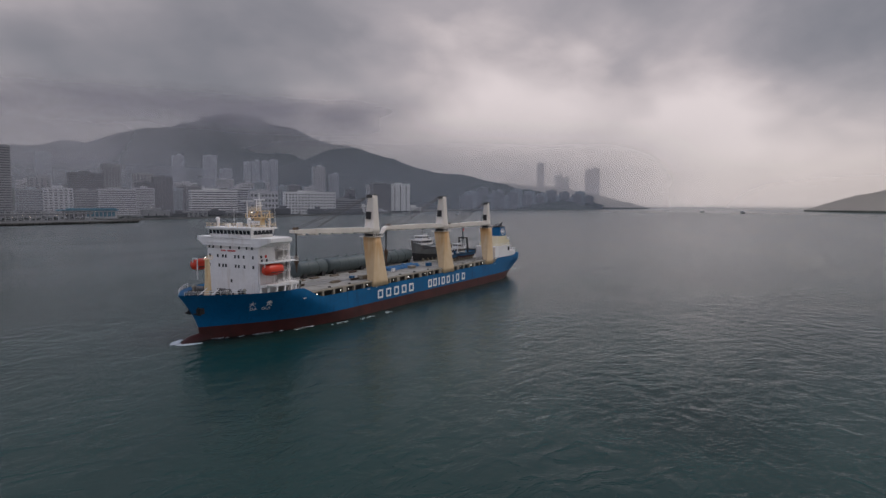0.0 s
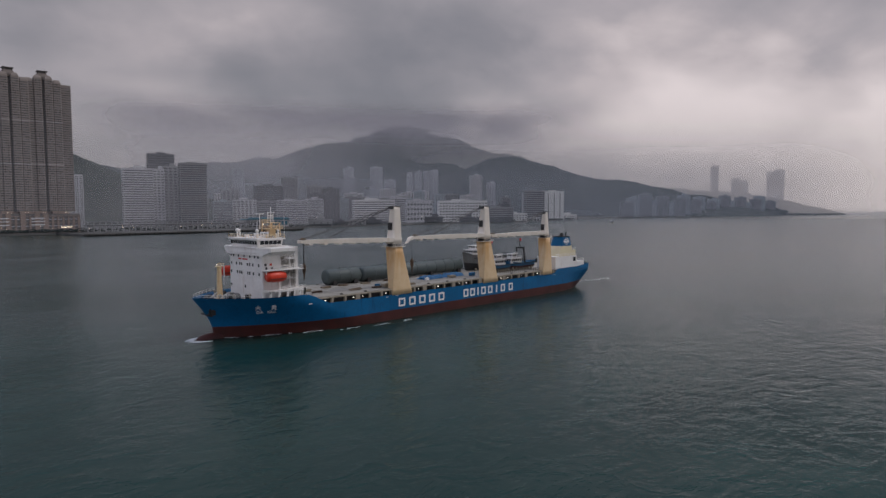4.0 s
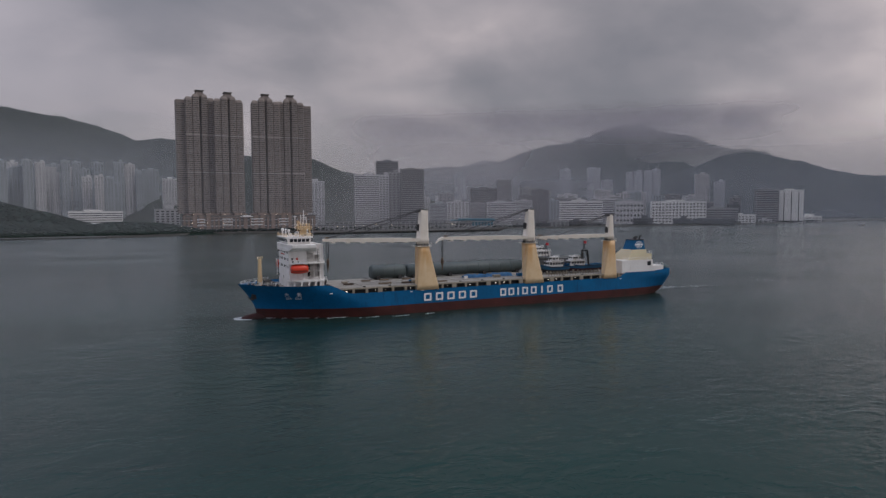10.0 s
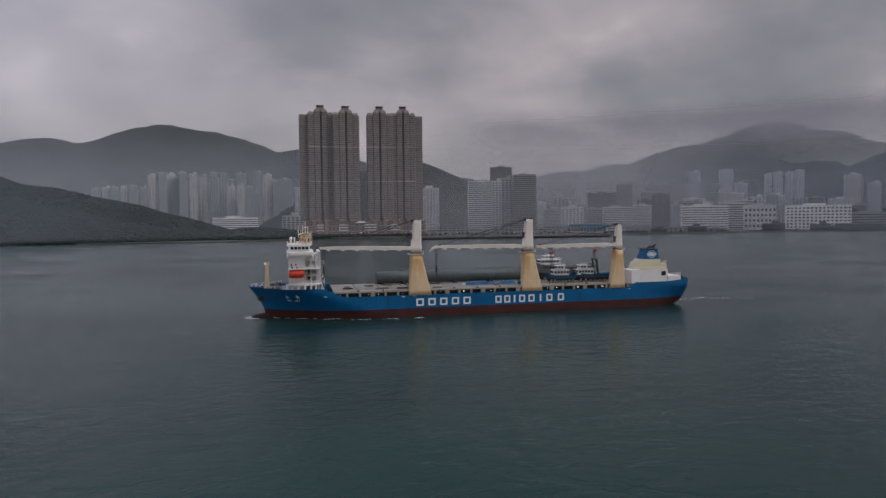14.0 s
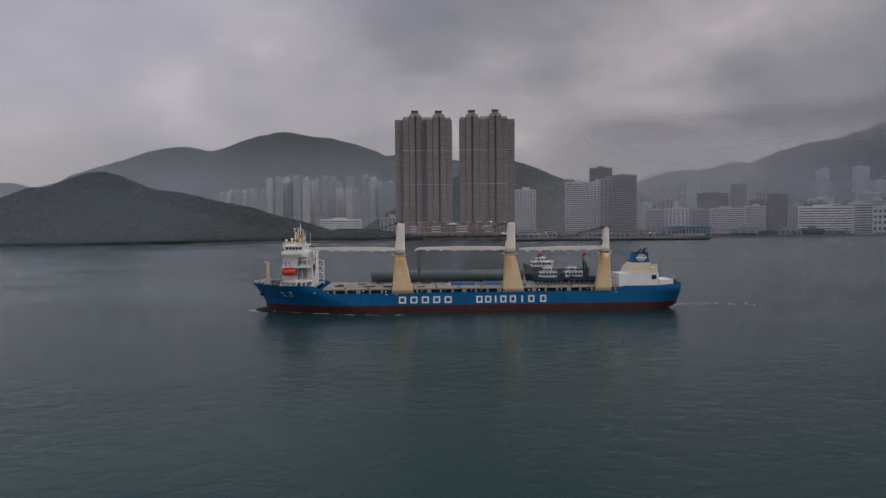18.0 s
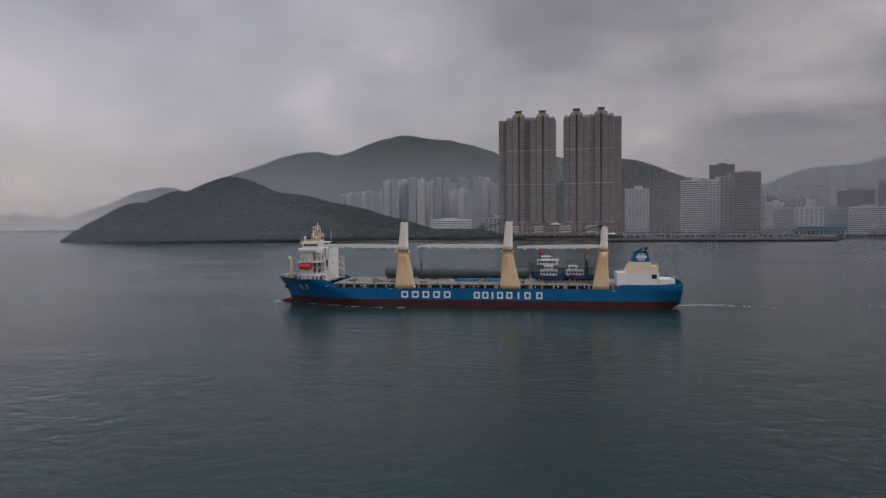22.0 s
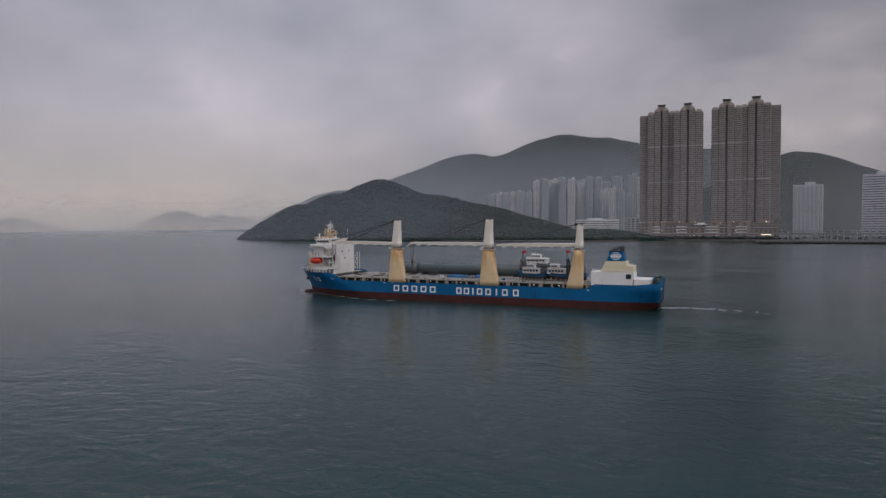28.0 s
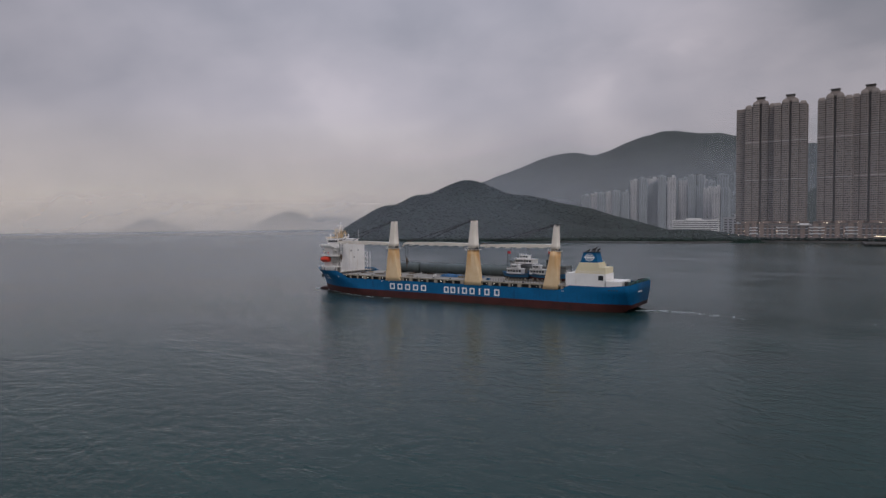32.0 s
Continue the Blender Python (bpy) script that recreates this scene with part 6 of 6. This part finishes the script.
def promenade():
    """The raised road and covered walk along the quay."""
    v = thing("viaduct", "long pale covered walkway on columns along the quay", "viaduct", at=pose(160, 840, 2.5, 0, 0, 0))
    part("deck", boxes((0, 290, 0, 12, 8.6, 10.0)), DIM, v)
    part("roof", boxes((0, 290, -1, 13, 13.6, 14.2)), DIM, v)
    first = None
    for k in range(36):
        if first is None:
            first = part("column", boxes((-0.7, 0.7, 0.2, 1.6, 0, 13.6)), MID, v, "grey column")
            first.matrix_basis = pose(2, 0, 0)
        else:
            piece("column", first, v, pose(2 + k * 8.1, 0, 0))
    part("parapet", boxes((0, 290, -0.2, 0.1, 10.0, 11.1)), MID, v)
    w = thing("quay_wall", "low grey quay front with dark fenders", "quay", at=pose(124, 716, 0, 0, 0, -2))
    part("cope", boxes((0, 316, 4, 12, 2.6, 4.4)), SHORE, w)
    first = None
    for k in range(40):
        if first is None:
            first = part("fender", boxes((-0.5, 0.5, 3.4, 4.0, 0.2, 3.4)), BLACK, w)
            first.matrix_basis = pose(4, 0, 0)
        else:
            piece("fender", first, w, pose(4 + k * 7.9, 0, 0))


promenade()


def podium():
    """The long shopping podium at the towers' feet."""
    p = thing("podium", "long layered podium of pink-brown stone with pale ledges", "podium", at=pose(-52, 862, 2.5))
    # wall behind the ledges coloured dark for the shade there
    part("wall", boxes((0, 212, 4, 20, 0, 27)), STONE_DARK, p, "podium wall with shade in its dark colour")
    for k, z in enumerate((5.0, 9.6, 14.2, 18.8, 23.4)):
        part("ledge", boxes((0, 212, 2.2 + 0.1 * k, 5, z, z + 0.75)), PALE2 if k % 2 else PODIUM, p, "projecting floor ledge")
    first = None
    rnd = random.Random(12)
    x = 2.0
    while x < 210:
        w = rnd.choice((1.0, 1.0, 2.6))
        if first is None:
            first = part("pilaster", boxes((0, 2.4, 1.6, 5, 0, 27.5)), PODIUM, p, "pink-brown stone pilaster")
            first.matrix_basis = pose(x, 0, 0)
        else:
            piece("pilaster", first, p, pose(x, 0, 0) @ Matrix.Diagonal((w, 1, 0.82 + 0.18 * (w > 2), 1)))
        x += 4.2 + 2.4 * w
    for x0, x1 in ((22, 34), (60, 76), (104, 124), (150, 166)):
        for z in (11.2, 15.8, 20.4):
            part("white_balcony", boxes((x0, x1, 1.4, 3, z, z + 1.1)), PALE, p, "white balcony front")
    part("canopy", boxes((88, 108, -1, 6, 24.2, 25.2), (92, 104, 0, 5, 25.2, 27.2)), PALE, p, "white canopy between the towers")
    part("lit_shop_front", boxes((186, 200, 1.5, 2.3, 7.5, 8.0)), WARM_LAMP, p, "warm lit shop front")


podium()


def street_lamps():
    lamp = thing("street_lamp", "lit street lamp on the waterfront", "lamp", "street lamps", at=pose(-40, 836, 2.6))
    part("pole", rods(0.12, ((0, 0, 0), (0, 0, 7.5)), ((0, 0, 7.5), (0, -1.2, 7.8))), MID, lamp)
    part("lantern", boxes((-0.22, 0.22, -1.6, -1.1, 7.55, 7.8)), WARM_LAMP, lamp, "glowing lamp head")
    rnd = random.Random(8)
    for i in range(34):
        x = -52 + i * 14.2 + rnd.uniform(-5, 5)
        y = 835 if x < 118 else rnd.choice((730, 836))
        copy_thing(lamp, pose(x, y, 2.6 + rnd.uniform(0, 2.5)))
    for i in range(16):
        copy_thing(lamp, pose(470 + i * 52 + rnd.uniform(-20, 20), rnd.uniform(836, 850), 2.6 + rnd.uniform(0, 12)))


street_lamps()


def podium_lights():
    """Lit openings in the tower podiums."""
    rnd = random.Random(3)
    for x in (-34, -12, 12, 33, 71, 92, 118, 141):
        t = thing("podium_lamp", "lit lamps on the podium front", "lamp", "podium lamps", at=pose(x, 863.6, 2.5))
        for k in range(3):
            px, pz = rnd.uniform(-6, 6), rnd.choice((6, 14.5, 27.5, 28.5))
            part("lamp", boxes((px - 0.35, px + 0.35, -1.0, -0.6, pz, pz + 0.45)), WARM_LAMP, t)


podium_lights()


# ---- mist ----
def veil(name, label, radius, a0, a1, z1, mat, centre=(20, -150)):
    """An upright curved sheet of thin mist round the bay."""
    bm = bmesh.new()
    n = 60
    rows_ = []
    for i in range(n + 1):
        a = radians(a0 + (a1 - a0) * i / n)
        rows_.append([bm.verts.new((centre[0] + radius * math.sin(a), centre[1] + radius * math.cos(a), -1 + (z1 + 1) * j / 6)) for j in range(7)])
    for a, b in zip(rows_, rows_[1:]):
        for j in range(6):
            bm.faces.new((a[j], b[j], b[j + 1], a[j + 1]))
    ob = smooth(part(name, bm, mat))
    return tagged(ob, label, "mist", kind="structure")


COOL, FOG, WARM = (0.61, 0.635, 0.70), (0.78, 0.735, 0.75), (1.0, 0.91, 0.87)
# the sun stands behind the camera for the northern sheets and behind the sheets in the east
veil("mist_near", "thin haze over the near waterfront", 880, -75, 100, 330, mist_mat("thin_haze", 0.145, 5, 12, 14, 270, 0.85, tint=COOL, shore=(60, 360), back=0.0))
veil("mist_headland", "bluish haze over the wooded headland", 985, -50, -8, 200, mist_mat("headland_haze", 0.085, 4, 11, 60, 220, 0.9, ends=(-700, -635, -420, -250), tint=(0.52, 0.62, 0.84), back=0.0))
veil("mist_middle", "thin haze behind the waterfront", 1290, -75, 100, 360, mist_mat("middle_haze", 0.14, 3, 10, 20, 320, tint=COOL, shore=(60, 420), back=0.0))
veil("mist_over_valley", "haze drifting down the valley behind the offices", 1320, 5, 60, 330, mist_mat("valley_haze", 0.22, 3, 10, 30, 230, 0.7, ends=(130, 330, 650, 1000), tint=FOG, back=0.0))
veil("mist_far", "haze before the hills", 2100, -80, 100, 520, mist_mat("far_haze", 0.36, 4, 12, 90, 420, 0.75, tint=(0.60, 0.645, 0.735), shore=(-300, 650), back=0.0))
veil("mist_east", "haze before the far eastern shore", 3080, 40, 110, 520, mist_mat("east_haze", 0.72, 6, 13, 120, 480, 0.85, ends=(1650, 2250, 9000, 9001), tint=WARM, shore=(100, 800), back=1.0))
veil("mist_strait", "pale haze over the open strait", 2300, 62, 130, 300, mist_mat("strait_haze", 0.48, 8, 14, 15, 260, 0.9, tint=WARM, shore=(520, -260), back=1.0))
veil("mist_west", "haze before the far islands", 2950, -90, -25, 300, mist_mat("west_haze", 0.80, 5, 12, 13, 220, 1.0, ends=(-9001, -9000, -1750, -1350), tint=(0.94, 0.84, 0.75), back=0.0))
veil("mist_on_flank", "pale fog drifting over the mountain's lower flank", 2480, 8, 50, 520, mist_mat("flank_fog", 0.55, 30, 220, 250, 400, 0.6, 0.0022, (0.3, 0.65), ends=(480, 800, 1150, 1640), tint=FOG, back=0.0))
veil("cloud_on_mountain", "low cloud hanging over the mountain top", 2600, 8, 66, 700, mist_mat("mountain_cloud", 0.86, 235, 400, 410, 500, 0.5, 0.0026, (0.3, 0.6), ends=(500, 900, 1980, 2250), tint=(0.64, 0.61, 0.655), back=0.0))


# ---- foam and wake ----
def foam_patch(bm, x, y, w, d, n, rnd, z=SEA_LEVEL + 0.05):
    for _ in range(n * 3):
        cx, cy = x + rnd.uniform(-w, w), y + rnd.uniform(-d, d)
        r = rnd.uniform(0.05, 0.26)
        k = rnd.randint(5, 8)
        st = rnd.uniform(1.4, 5.0)
        vs = [bm.verts.new((cx + st * r * rnd.uniform(0.6, 1.2) * math.cos(2 * math.pi * i / k), cy + r * rnd.uniform(0.6, 1.2) * math.sin(2 * math.pi * i / k), z + 0.04 * rnd.random())) for i in range(k)]
        bm.faces.new(vs)


def wake():
    rnd = random.Random(4)
    f = rider(thing("bow_wave", "white broken foam along the bow and waterline", "foam"))
    bm = bmesh.new()
    for i in range(46):  # round the bulb and back along the side
        s = i / 45
        x = -83.6 + 3.0 * s
        for side in (-1, 1):
            foam_patch(bm, x, side * (0.5 + 2.6 * math.sqrt(s)), 0.6, 0.35, 5, rnd)
    for i in range(110):
        x = -80 + i * 0.32
        d = noise.noise(Vector((i * 0.16, 3.1, 0))) + 0.35 - i * 0.006
        if d > 0.0 and rnd.random() < 0.6:
            foam_patch(bm, x, -(half(x, 0) + 0.35 + 0.6 * rnd.random()), 0.5, 0.3, 1, rnd)
        if i % 2 and noise.noise(Vector((i * 0.11, 9.4, 0))) > 0.12:  # thrown-off streaks further aft
            foam_patch(bm, -66 + i * 0.42, -(half(-66 + i * 0.42, 0) + 0.9 + 0.02 * i + 1.6 * rnd.random()), 0.8, 0.5, 1, rnd)
        if rnd.random() < 0.3:
            foam_patch(bm, x, half(x, 0) + 0.6, 0.8, 0.4, 1, rnd)
    part("foam", bm, FOAM, f, kind="stuff")
    w = rider(thing("wake", "thin broken white wake astern of the ship", "wake"))
    bm = bmesh.new()
    for i in range(150):
        x = 83 + i * 0.9
        dens = 2.2 * math.exp(-i / 14) + 0.7 * max(0, math.sin(i * 0.09)) ** 6
        foam_patch(bm, x, -1.5 + 3.0 * math.sin(i * 0.11), 1.0, 1.5 + 0.04 * i, int(dens + rnd.random() * 0.9), rnd)
    part("foam", bm, FOAM, w, kind="stuff")


wake()


def ferry(x, y, turn, length, label):
    b = thing("small_boat", label, "boat", "small craft far off", at=pose(x, y, SEA_LEVEL, 0, 0, turn))
    bm = bmesh.new()
    boat_hull(bm, -length / 2, length / 2, 0, length * 0.13, -0.4, 2.0, 1.0)
    part("hull", bm, GREY_HULL, b)
    bm = bmesh.new()
    cabin(bm, -length * 0.2, length * 0.35, 0, length * 0.1, 1.6, 2.4)
    part("cabin", bm, PALE2, b)
    part("mast", rods(0.15, ((0, 0, 4), (0, 0, 8))), WHITE, b)


ferry(1240, 610, 200, 34, "small ferry lying off the eastern shore")
ferry(2250, 160, 170, 40, "distant barge in the strait")
ferry(2350, 40, 190, 46, "distant coaster in the strait")
ferry(2100, 20, 160, 30, "distant launch in the strait")


def motions():
    """The ship and all that rides on it or lies along it keep one steady course."""
    for ob in RIDERS:
        walk(ob, [(t, pose(ship_x(t), 0, 0)) for t in (0.0, 8.0, 16.0, 24.0, 32.0)])


motions()
